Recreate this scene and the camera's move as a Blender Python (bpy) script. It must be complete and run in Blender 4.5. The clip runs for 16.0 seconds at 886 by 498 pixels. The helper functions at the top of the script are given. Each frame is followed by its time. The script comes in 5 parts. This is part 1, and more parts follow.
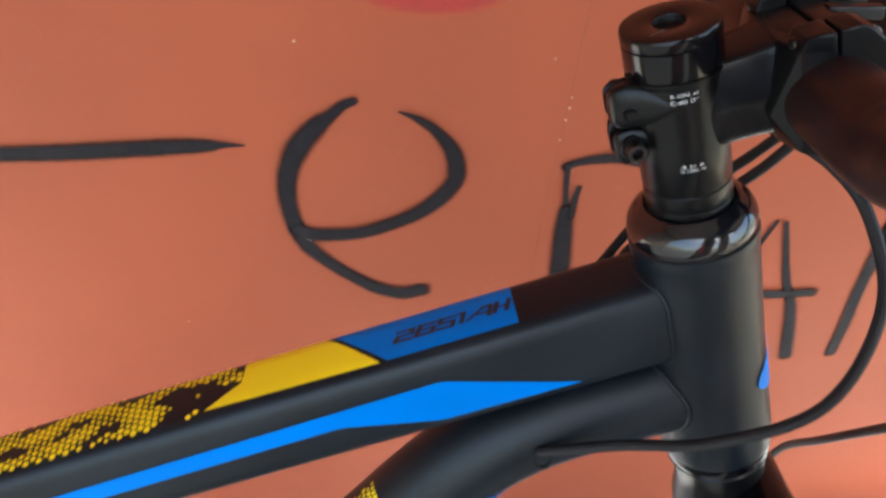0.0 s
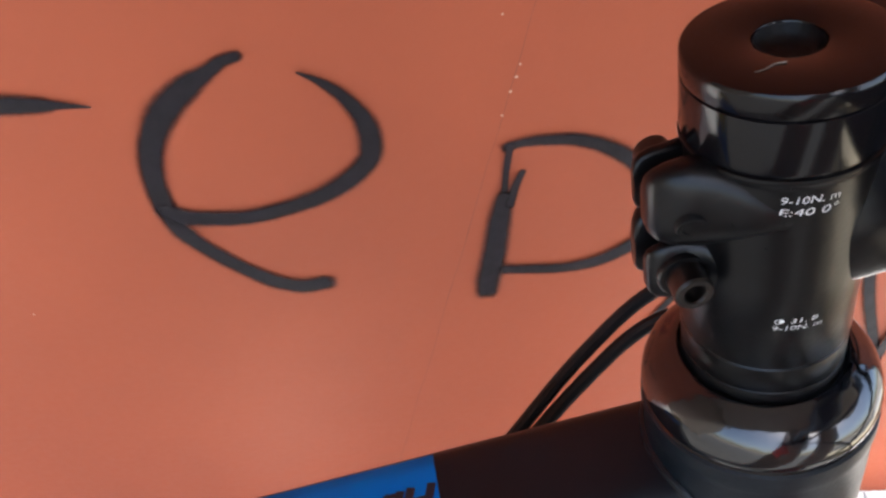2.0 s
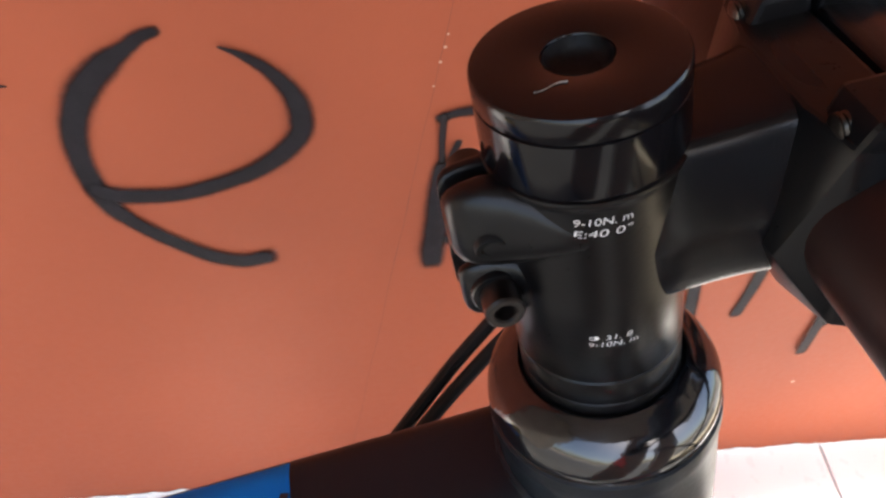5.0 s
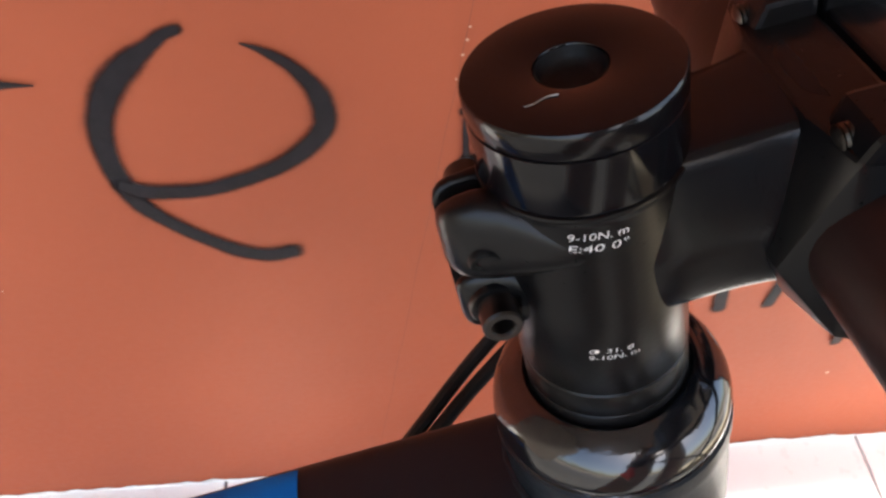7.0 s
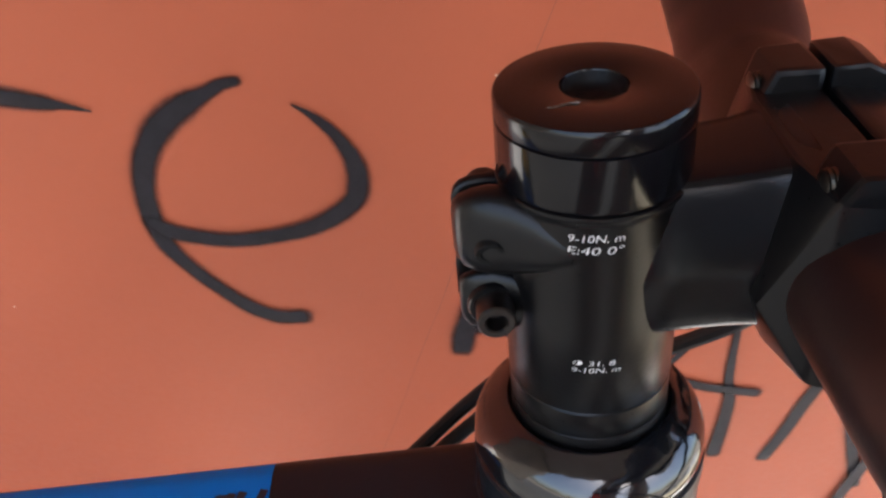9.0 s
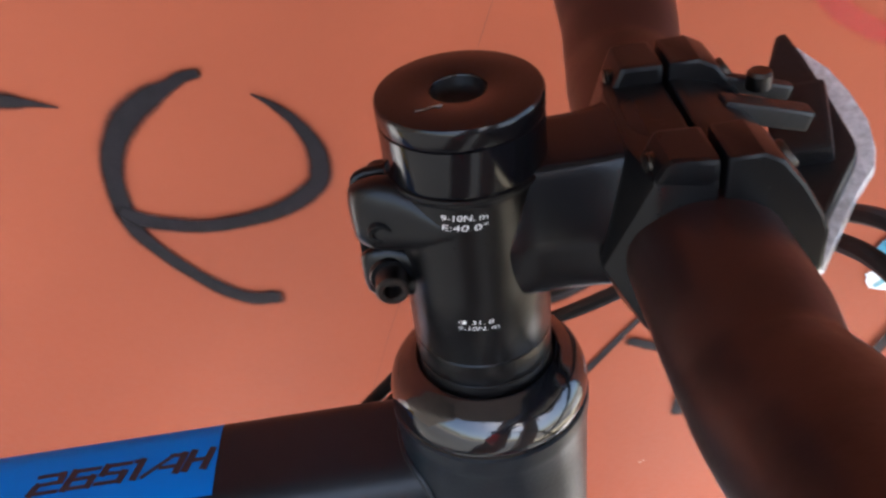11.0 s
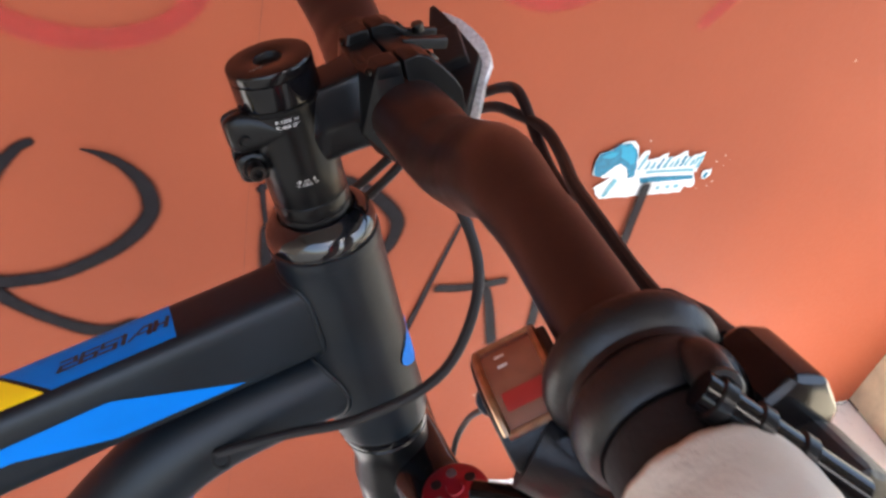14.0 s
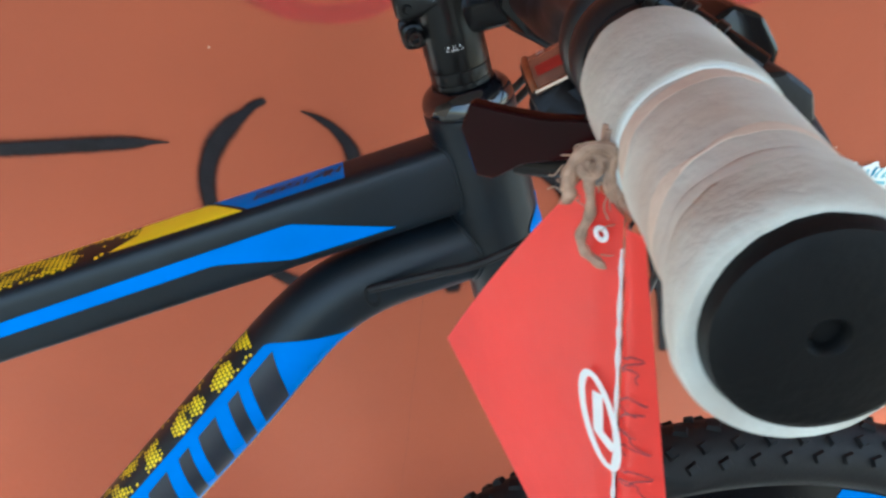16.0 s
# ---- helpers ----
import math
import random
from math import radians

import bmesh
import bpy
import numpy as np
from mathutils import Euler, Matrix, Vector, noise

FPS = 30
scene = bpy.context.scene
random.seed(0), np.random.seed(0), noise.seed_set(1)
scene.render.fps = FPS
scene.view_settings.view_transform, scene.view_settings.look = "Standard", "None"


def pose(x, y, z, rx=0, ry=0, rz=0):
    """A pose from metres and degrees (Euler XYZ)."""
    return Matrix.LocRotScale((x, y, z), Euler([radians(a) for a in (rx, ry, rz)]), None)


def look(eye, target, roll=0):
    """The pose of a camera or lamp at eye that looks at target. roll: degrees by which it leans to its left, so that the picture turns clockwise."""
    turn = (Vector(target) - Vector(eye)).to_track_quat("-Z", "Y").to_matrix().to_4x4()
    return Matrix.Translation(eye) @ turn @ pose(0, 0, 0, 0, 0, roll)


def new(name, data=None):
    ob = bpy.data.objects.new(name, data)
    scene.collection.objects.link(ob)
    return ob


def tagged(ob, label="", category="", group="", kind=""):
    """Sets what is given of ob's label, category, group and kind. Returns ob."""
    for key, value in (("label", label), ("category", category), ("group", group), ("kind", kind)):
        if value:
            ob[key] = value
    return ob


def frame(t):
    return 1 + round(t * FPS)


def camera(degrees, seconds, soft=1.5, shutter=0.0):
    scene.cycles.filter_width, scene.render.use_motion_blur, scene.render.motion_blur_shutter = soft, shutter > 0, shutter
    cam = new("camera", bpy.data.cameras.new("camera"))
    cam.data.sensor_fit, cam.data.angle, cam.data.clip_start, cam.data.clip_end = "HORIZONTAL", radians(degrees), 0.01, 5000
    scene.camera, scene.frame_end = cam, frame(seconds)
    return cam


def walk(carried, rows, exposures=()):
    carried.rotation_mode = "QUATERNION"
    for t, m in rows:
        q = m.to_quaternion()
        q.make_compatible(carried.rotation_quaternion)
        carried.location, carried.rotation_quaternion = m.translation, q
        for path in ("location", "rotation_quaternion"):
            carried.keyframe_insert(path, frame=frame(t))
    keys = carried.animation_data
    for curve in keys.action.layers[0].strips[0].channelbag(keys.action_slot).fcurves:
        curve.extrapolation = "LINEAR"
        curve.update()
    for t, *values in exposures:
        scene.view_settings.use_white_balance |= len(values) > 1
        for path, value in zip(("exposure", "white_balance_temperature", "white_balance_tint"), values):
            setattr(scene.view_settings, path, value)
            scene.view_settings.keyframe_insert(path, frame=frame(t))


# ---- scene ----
# the camera and its walk
cam = camera(53.7, 16.0, 2.6, 0.3)
PATH = [
    (0, (-0.194, -0.599, 1.182), (0.039, 0.785, -0.244), 6.8),
    (0.5, (-0.207, -0.528, 1.153), (0.212, 0.825, -0.259), 10.9),
    (1, (-0.187, -0.487, 1.128), (0.314, 0.8, -0.319), 14.2),
    (1.5, (-0.17, -0.459, 1.107), (0.347, 0.772, -0.382), 17.5),
    (2, (-0.166, -0.452, 1.107), (0.243, 0.785, -0.41), 15.1),
    (2.5, (-0.15, -0.448, 1.113), (0.277, 0.763, -0.42), 14.9),
    (3, (-0.143, -0.446, 1.114), (0.319, 0.732, -0.435), 16.3),
    (3.5, (-0.142, -0.444, 1.112), (0.324, 0.736, -0.434), 16.2),
    (4, (-0.141, -0.443, 1.112), (0.331, 0.733, -0.434), 16.4),
    (4.5, (-0.139, -0.444, 1.113), (0.333, 0.725, -0.44), 16.3),
    (4.7, (-0.137, -0.444, 1.114), (0.329, 0.718, -0.445), 16.5),
    (7, (-0.128, -0.44, 1.117), (0.255, 0.702, -0.48), 13.6),
    (7.5, (-0.116, -0.441, 1.112), (0.329, 0.693, -0.475), 16.4),
    (8, (-0.117, -0.452, 1.11), (0.312, 0.803, -0.386), 16.9),
    (8.2, (-0.124, -0.465, 1.114), (0.245, 0.904, -0.297), 17.1),
    (10.3, (-0.129, -0.465, 1.109), (0.213, 0.829, -0.377), 22.0),
    (10.5, (-0.126, -0.466, 1.118), (0.206, 0.836, -0.363), 20.6),
    (11, (-0.115, -0.484, 1.138), (0.257, 0.825, -0.327), 19.0),
    (11.5, (-0.12, -0.502, 1.164), (0.372, 0.792, -0.28), 17.9),
    (12, (-0.123, -0.521, 1.178), (0.516, 0.739, -0.238), 18.2),
    (12.5, (-0.125, -0.544, 1.194), (0.596, 0.701, -0.195), 18.0),
    (13, (-0.129, -0.576, 1.206), (0.622, 0.676, -0.16), 16.5),
    (13.5, (-0.147, -0.608, 1.215), (0.616, 0.674, -0.117), 15.4),
    (14, (-0.162, -0.641, 1.215), (0.619, 0.65, -0.098), 15.2),
    (14.5, (-0.161, -0.683, 1.214), (0.563, 0.643, -0.096), 13.4),
    (14.7, (-0.153, -0.699, 1.215), (0.494, 0.671, -0.09), 12.1),
    (15, (-0.146, -0.726, 1.212), (0.335, 0.716, -0.088), 10.1),
    (15.2, (-0.145, -0.739, 1.205), (0.237, 0.733, -0.095), 8.9),
    (15.5, (-0.133, -0.761, 1.198), (0.142, 0.747, -0.087), 8.1),
    (15.7, (-0.133, -0.771, 1.195), (0.136, 0.742, -0.085), 7.5),
    (16, (-0.148, -0.773, 1.186), (0.177, 0.754, -0.064), 7.3),
]
walk(cam, [(t, look(eye, target, roll)) for t, eye, target, roll in PATH],
     [(0.0, 2.42, 6250, 1), (1.0, 2.40, 6200, 8), (4.0, 2.38, 6550, 9), (7.5, 2.36, 6700, 9), (10.5, 2.48, 6100, 9), (11.5, 2.51, 6250, 9), (14.2, 2.48, 6400, 8), (15.2, 2.40, 5750, -4), (16.0, 2.24, 5650, -8)])

# ---------------------------------------------------------------- light
world = bpy.data.worlds.new("sky")
scene.world = world
world.use_nodes = True
wn = world.node_tree
sky = wn.nodes.new("ShaderNodeTexSky")
sky.sky_type, sky.sun_disc = "NISHITA", False
sky.sun_elevation, sky.sun_rotation = radians(58), radians(159.4)
sky.dust_density = 3.0
wn.nodes["Background"].inputs["Strength"].default_value = 0.15
wn.links.new(sky.outputs["Color"], wn.nodes["Background"].inputs["Color"])
sun_data = bpy.data.lights.new("sun", "SUN")
sun_data.energy, sun_data.angle, sun_data.color = 4.0, radians(2), (1.0, 0.96, 0.90)
sun = new("sun", sun_data)
sun.matrix_world = look((1.2, -3.2, 5.47), (0, 0, 0))


# ---------------------------------------------------------------- materials
def material(name, rgb, rough=0.5, metal=0.0, vary=0.0, scale=30.0, bump=0.0, bump_scale=200.0, coat=0.0, spec=0.5, second=None, ior=1.5):
    """A painted or moulded surface: colour broken up at two scales, fine relief, uneven gloss."""
    m = bpy.data.materials.new(name)
    m.use_nodes = True
    n, l = m.node_tree.nodes, m.node_tree.links
    b = n["Principled BSDF"]
    b.inputs["Metallic"].default_value = metal
    b.inputs["Specular IOR Level"].default_value = spec
    b.inputs["Coat Weight"].default_value = coat
    b.inputs["IOR"].default_value = ior
    b.inputs["Coat Roughness"].default_value = 0.08
    tc = n.new("ShaderNodeTexCoord")
    big, fine = n.new("ShaderNodeTexNoise"), n.new("ShaderNodeTexNoise")
    big.inputs["Scale"].default_value, big.inputs["Detail"].default_value = scale, 6
    fine.inputs["Scale"].default_value, fine.inputs["Detail"].default_value = bump_scale, 3
    for x in (big, fine):
        l.new(tc.outputs["Object"], x.inputs["Vector"])
    ramp = n.new("ShaderNodeValToRGB")
    lo = [c * (1 - vary) for c in rgb] if second is None else second
    hi = [min(1, c * (1 + vary)) for c in rgb]
    ramp.color_ramp.elements[0].position, ramp.color_ramp.elements[0].color = 0.3, (*lo, 1)
    ramp.color_ramp.elements[1].position, ramp.color_ramp.elements[1].color = 0.7, (*hi, 1)
    l.new(big.outputs["Fac"], ramp.inputs["Fac"])
    l.new(ramp.outputs["Color"], b.inputs["Base Color"])
    rr = n.new("ShaderNodeMapRange")
    rr.inputs["To Min"].default_value, rr.inputs["To Max"].default_value = rough * 0.85, min(1, rough * 1.2)
    l.new(fine.outputs["Fac"], rr.inputs["Value"])
    l.new(rr.outputs["Result"], b.inputs["Roughness"])
    if bump:
        bp = n.new("ShaderNodeBump")
        bp.inputs["Strength"].default_value, bp.inputs["Distance"].default_value = bump, 0.001
        l.new(fine.outputs["Fac"], bp.inputs["Height"])
        l.new(bp.outputs["Normal"], b.inputs["Normal"])
    return m


matte_black = material("matte_black_paint", (0.0042, 0.0076, 0.0116), 0.40, vary=0.3, bump=0.06, bump_scale=900, spec=0.33)
# The red in this black base stands in for the wall's reflection.
bar_black = material("satin_bar_wall_tint", (0.016, 0.0055, 0.0045), 0.36, vary=0.35, scale=45, bump=0.03, bump_scale=700, spec=0.42)
satin_black = material("satin_black_alloy", (0.0035, 0.0035, 0.004), 0.29, vary=0.25, bump=0.03, bump_scale=900, spec=0.24)
gloss_black = material("gloss_black_alloy", (0.003, 0.003, 0.004), 0.13, vary=0.25, bump=0.02, bump_scale=300, spec=0.28)
cap_black = material("black_cap_lacquer", (0.0035, 0.003, 0.0035), 0.17, vary=0.25, bump=0.03, bump_scale=350, spec=0.30)
cast_black = material("cast_black_alloy", (0.004, 0.004, 0.005), 0.22, vary=0.25, bump=0.085, bump_scale=2200, spec=0.22)
black_rubber = material("black_rubber", (0.007, 0.007, 0.008), 0.6, vary=0.25, bump=0.2, bump_scale=500, spec=0.25)
black_plastic = material("black_plastic", (0.005, 0.005, 0.006), 0.42, vary=0.2, bump=0.18, bump_scale=600, spec=0.4)
cable_black = material("cable_housing", (0.010, 0.009, 0.010), 0.5, vary=0.2, bump=0.05, bump_scale=900, spec=0.3)
blue = material("blue_decal", (0.0, 0.165, 0.60), 0.5, vary=0.08, scale=20, spec=0.15)
yellow = material("yellow_decal", (0.92, 0.68, 0.01), 0.4, vary=0.05, scale=25)
dark_ink = material("dark_ink", (0.012, 0.014, 0.022), 0.45, vary=0.1)
white_ink = material("white_ink", (0.75, 0.75, 0.73), 0.5, vary=0.1, scale=400)
dark_steel = material("oiled_steel", (0.06, 0.055, 0.05), 0.35, metal=1.0, vary=0.3, scale=200)
smoke_red = material("dark_red_smoked_plastic", (0.012, 0.0012, 0.0018), 0.2, vary=0.2, spec=0.12)
collar_metal = material("black_anodised_metal", (0.004, 0.0045, 0.006), 0.10, vary=0.3, scale=60, bump=0.22, bump_scale=120, spec=0.5, ior=1.7)
plug_rubber = material("plug_rubber", (0.004, 0.0045, 0.005), 0.5, vary=0.3, bump=0.2, bump_scale=500, spec=0.16)
bronze = material("bronze_trim", (0.42, 0.28, 0.18), 0.35, metal=1.0, vary=0.3, scale=200)
lockout_red = material("red_anodised_alloy", (0.22, 0.006, 0.012), 0.3, metal=0.4, vary=0.15, scale=120)
dark_bolt = material("tarnished_black_bolt", (0.012, 0.009, 0.008), 0.3, metal=0.3, vary=0.5, scale=300, bump=0.1)
steel = material("worn_steel", (0.25, 0.24, 0.22), 0.32, metal=1.0, vary=0.3, scale=200)
foam = material("grey_foam_wrap", (0.54, 0.535, 0.48), 0.85, vary=0.06, scale=38, bump=0.4, bump_scale=500, second=(0.44, 0.405, 0.34))
foam_thin = material("thin_foam_over_tape", (0.57, 0.565, 0.51), 0.8, vary=0.06, scale=45, bump=0.25, bump_scale=500, second=(0.52, 0.43, 0.35))
tape_brown = material("brown_tape_under_foam", (0.64, 0.54, 0.44), 0.75, vary=0.1, scale=60, bump=0.2, bump_scale=400, second=(0.60, 0.43, 0.33))
foam_end = material("grubby_foam_roll", (0.58, 0.58, 0.52), 0.9, vary=0.1, scale=70, bump=0.4, bump_scale=450, second=(0.49, 0.44, 0.37))
# Lighter copy of the foam colour: the highlight on its cut edge is painted in.
lit_foam_edge = material("cut_edge_highlight", (0.68, 0.69, 0.65), 0.75, vary=0.1, scale=60, bump=0.3)
card_red = material("red_card", (0.94, 0.12, 0.098), 0.42, vary=0.05, scale=18, bump=0.05, bump_scale=200)
card_white = material("card_white", (0.78, 0.76, 0.74), 0.6, vary=0.05)
twine_mat = material("hemp_twine", (0.40, 0.26, 0.18), 0.85, vary=0.35, scale=250, bump=0.6, bump_scale=900)
spray_black = material("spray_paint_black", (0.009, 0.0075, 0.010), 0.65, vary=0.3, scale=60, spec=0.2)
spray_red = material("spray_paint_red", (0.52, 0.03, 0.035), 0.6, vary=0.2, scale=40)
sticker_white = material("sticker_white", (0.68, 0.69, 0.68), 0.5, vary=0.04)
sticker_blue = material("sticker_blue", (0.002, 0.165, 0.27), 0.5, vary=0.25, scale=120)
sticker_cyan = material("sticker_cyan", (0.004, 0.29, 0.45), 0.5, vary=0.08, scale=40)
sticker_pink = material("stained_paper_crumb", (0.55, 0.36, 0.29), 0.7, vary=0.1)
sticker_pale = material("sticker_pale_blue", (0.14, 0.37, 0.44), 0.5, vary=0.12, scale=60)
pen_ink = material("pen_ink", (0.25, 0.02, 0.03), 0.5)
clear_lens = material("clear_reflector", (0.55, 0.56, 0.57), 0.15, vary=0.25, scale=500, bump=0.8, bump_scale=500)
copper = material("copper_window", (0.20, 0.075, 0.045), 0.22, vary=0.15, scale=150, coat=0.6)
indicator_red = material("indicator_red", (0.33, 0.016, 0.012), 0.35)
tile_white = material("white_floor_tile", (0.80, 0.80, 0.79), 0.28, vary=0.04, scale=6, bump=0.03, bump_scale=60)
grout = material("grey_grout", (0.35, 0.34, 0.33), 0.85, vary=0.3, scale=60)
stone = material("beige_stone", (0.55, 0.47, 0.33), 0.85, vary=0.25, scale=18, bump=0.8, bump_scale=60)
dark_edge = material("dark_brown_edge", (0.06, 0.025, 0.02), 0.6, vary=0.3, scale=20)
wall_paint = material("terracotta_wall_paint", (0.325, 0.0765, 0.0338), 0.6, vary=0.10, scale=2.5, bump=0.14, bump_scale=120, spec=0.18, second=(0.296, 0.0715, 0.0338))



def let_light_through(m, share):
    """Thin card: part of the light comes through from behind."""
    n, l = m.node_tree.nodes, m.node_tree.links
    b, out = n["Principled BSDF"], n["Material Output"]
    tr, mx = n.new("ShaderNodeBsdfTranslucent"), n.new("ShaderNodeMixShader")
    l.new(b.inputs["Base Color"].links[0].from_socket, tr.inputs["Color"])
    mx.inputs[0].default_value = share
    l.new(b.outputs[0], mx.inputs[1])
    l.new(tr.outputs[0], mx.inputs[2])
    l.new(mx.outputs[0], out.inputs["Surface"])


let_light_through(card_red, 0.4)


def soften(m, strength=1.0):
    """Lets a sprayed stroke thin out towards its rim, by the mesh's own cover value."""
    n, l = m.node_tree.nodes, m.node_tree.links
    b = n["Principled BSDF"]
    at_ = n.new("ShaderNodeAttribute")
    at_.attribute_name = "cover"
    tc, nz = n.new("ShaderNodeTexCoord"), n.new("ShaderNodeTexNoise")
    nz.inputs["Scale"].default_value, nz.inputs["Detail"].default_value = 260, 4
    l.new(tc.outputs["Object"], nz.inputs["Vector"])
    add = n.new("ShaderNodeMath")
    add.operation = "MULTIPLY_ADD"
    add.inputs[1].default_value, add.inputs[2].default_value = 0.30, -0.15
    l.new(nz.outputs["Fac"], add.inputs[0])
    tot = n.new("ShaderNodeMath")
    l.new(at_.outputs["Fac"], tot.inputs[0])
    l.new(add.outputs[0], tot.inputs[1])
    mr = n.new("ShaderNodeMapRange")
    mr.interpolation_type = "SMOOTHSTEP"
    mr.inputs["From Min"].default_value, mr.inputs["From Max"].default_value = 0.03, 0.9
    mr.inputs["To Max"].default_value = strength
    l.new(tot.outputs[0], mr.inputs["Value"])
    l.new(mr.outputs["Result"], b.inputs["Alpha"])


soften(spray_black, 0.96)
soften(spray_red, 0.44)

# ---------------------------------------------------------------- geometry helpers


def link(name, bm, mat, parent=None, label="", smooth=True, angle=35):
    me = bpy.data.meshes.new(name)
    bmesh.ops.recalc_face_normals(bm, faces=bm.faces)
    if smooth:
        for f in bm.faces:
            f.smooth = True
        for e in bm.edges:
            if len(e.link_faces) == 2 and e.calc_face_angle(0) > radians(angle):
                e.smooth = False
    bm.to_mesh(me)
    bm.free()
    me.materials.append(mat)
    ob = new(name, me)
    if parent:
        ob.parent = parent
    if label:
        ob["label"] = label
    return ob


def part(name, bm, mat, parent, label="", angle=35):
    return link(name, bm, mat, parent, label, True, angle)


def spline(pts, n):
    """Points at even steps along a Catmull-Rom curve."""
    p = [np.array(q, float) for q in pts]
    p = [2 * p[0] - p[1]] + p + [2 * p[-1] - p[-2]]
    out = []
    for i in range(1, len(p) - 2):
        for j in range(n):
            t = j / n
            a, b, c, d = p[i - 1], p[i], p[i + 1], p[i + 2]
            out.append(0.5 * (2 * b + (c - a) * t + (2 * a - 5 * b + 4 * c - d) * t * t + (3 * b - a - 3 * c + d) * t ** 3))
    out.append(p[-2])
    return [Vector(q) for q in out]


def rail(path, up=(0, 0, 1)):
    """Frames along a path: (place, side, up)."""
    out = []
    n = len(path)
    side = None
    for i, p in enumerate(path):
        t = (path[min(i + 1, n - 1)] - path[max(i - 1, 0)]).normalized()
        if side is None:
            side = t.cross(Vector(up)).normalized()
        side = (side - t * side.dot(t)).normalized()
        out.append((p, side, side.cross(t).normalized()))
    return out


def sweep(path, section, bm=None, up=(0, 0, 1), seg=24, caps=True):
    """Sweeps section(i, angle) -> (side, up) offsets along a path."""
    bm = bm or bmesh.new()
    rings = []
    for i, (p, s, u) in enumerate(rail(path, up)):
        ring = []
        for j in range(seg):
            a, b = section(i, 2 * math.pi * j / seg)
            ring.append(bm.verts.new(p + s * a + u * b))
        rings.append(ring)
    for r0, r1 in zip(rings, rings[1:]):
        for j in range(seg):
            bm.faces.new((r0[j], r0[(j + 1) % seg], r1[(j + 1) % seg], r1[j]))
    if caps:
        bm.faces.new(rings[0][::-1])
        bm.faces.new(rings[-1])
    return bm


def tube(pts, radius, n=8, seg=20, bm=None, up=(0, 0, 1), caps=True):
    path = spline(pts, n) if n > 1 else [Vector(p) for p in pts]
    rad = radius if callable(radius) else (lambda f: radius)
    m = len(path) - 1
    return sweep(path, lambda i, a: (rad(i / m) * math.cos(a), rad(i / m) * math.sin(a)), bm, up, seg, caps)


def lathe(profile, seg=48, m=None, bm=None, close=False):
    """Turns (radius, height) pairs about z; m places the result."""
    bm = bm or bmesh.new()
    m = m or Matrix()
    rings = []
    for r, z in profile:
        if r < 1e-6:
            rings.append([bm.verts.new(m @ Vector((0, 0, z)))])
        else:
            rings.append([bm.verts.new(m @ Vector((r * math.cos(2 * math.pi * j / seg), r * math.sin(2 * math.pi * j / seg), z))) for j in range(seg)])
    pairs = list(zip(rings, rings[1:])) + ([(rings[-1], rings[0])] if close else [])
    for r0, r1 in pairs:
        for j in range(seg):
            k = (j + 1) % seg
            if len(r0) == 1 and len(r1) == 1:
                continue
            if len(r0) == 1:
                bm.faces.new((r0[0], r1[k], r1[j]))
            elif len(r1) == 1:
                bm.faces.new((r0[j], r0[k], r1[0]))
            else:
                bm.faces.new((r0[j], r0[k], r1[k], r1[j]))
    return bm


def prism(poly, lo, hi, m=None, bevel=0.0, bm=None, segs=2):
    """A polygon in x, y pulled from z = lo to hi, its edges rounded; m places it."""
    own = bmesh.new()
    a = [own.verts.new((x, y, lo)) for x, y in poly]
    b = [own.verts.new((x, y, hi)) for x, y in poly]
    n = len(poly)
    own.faces.new(a[::-1])
    own.faces.new(b)
    for i in range(n):
        own.faces.new((a[i], a[(i + 1) % n], b[(i + 1) % n], b[i]))
    bmesh.ops.recalc_face_normals(own, faces=own.faces)
    if bevel:
        bmesh.ops.bevel(own, geom=own.edges[:], offset=bevel, segments=segs, profile=0.6, affect="EDGES", clamp_overlap=True)
    if m:
        own.transform(m)
    if bm is None:
        return own
    me = bpy.data.meshes.new("scratch")
    own.to_mesh(me)
    own.free()
    bm.from_mesh(me)
    bpy.data.meshes.remove(me)
    return bm


def block(sx, sy, sz, m=None, bevel=0.0, bm=None, segs=2):
    return prism([(-sx / 2, -sy / 2), (sx / 2, -sy / 2), (sx / 2, sy / 2), (-sx / 2, sy / 2)], -sz / 2, sz / 2, m, bevel, bm, segs)


def along(p, d, up=(0, 0, 1)):
    """A pose at p whose z axis points along d."""
    return Matrix.Translation(p) @ Vector(d).to_track_quat("Z", "Y").to_matrix().to_4x4()


def strip_sheet(rows, bm=None):
    """A sheet of quads over rows of points."""
    bm = bm or bmesh.new()
    v = [[bm.verts.new(p) for p in r] for r in rows]
    for a, b in zip(v, v[1:]):
        for i in range(len(a) - 1):
            bm.faces.new((a[i], a[i + 1], b[i + 1], b[i]))
    return bm


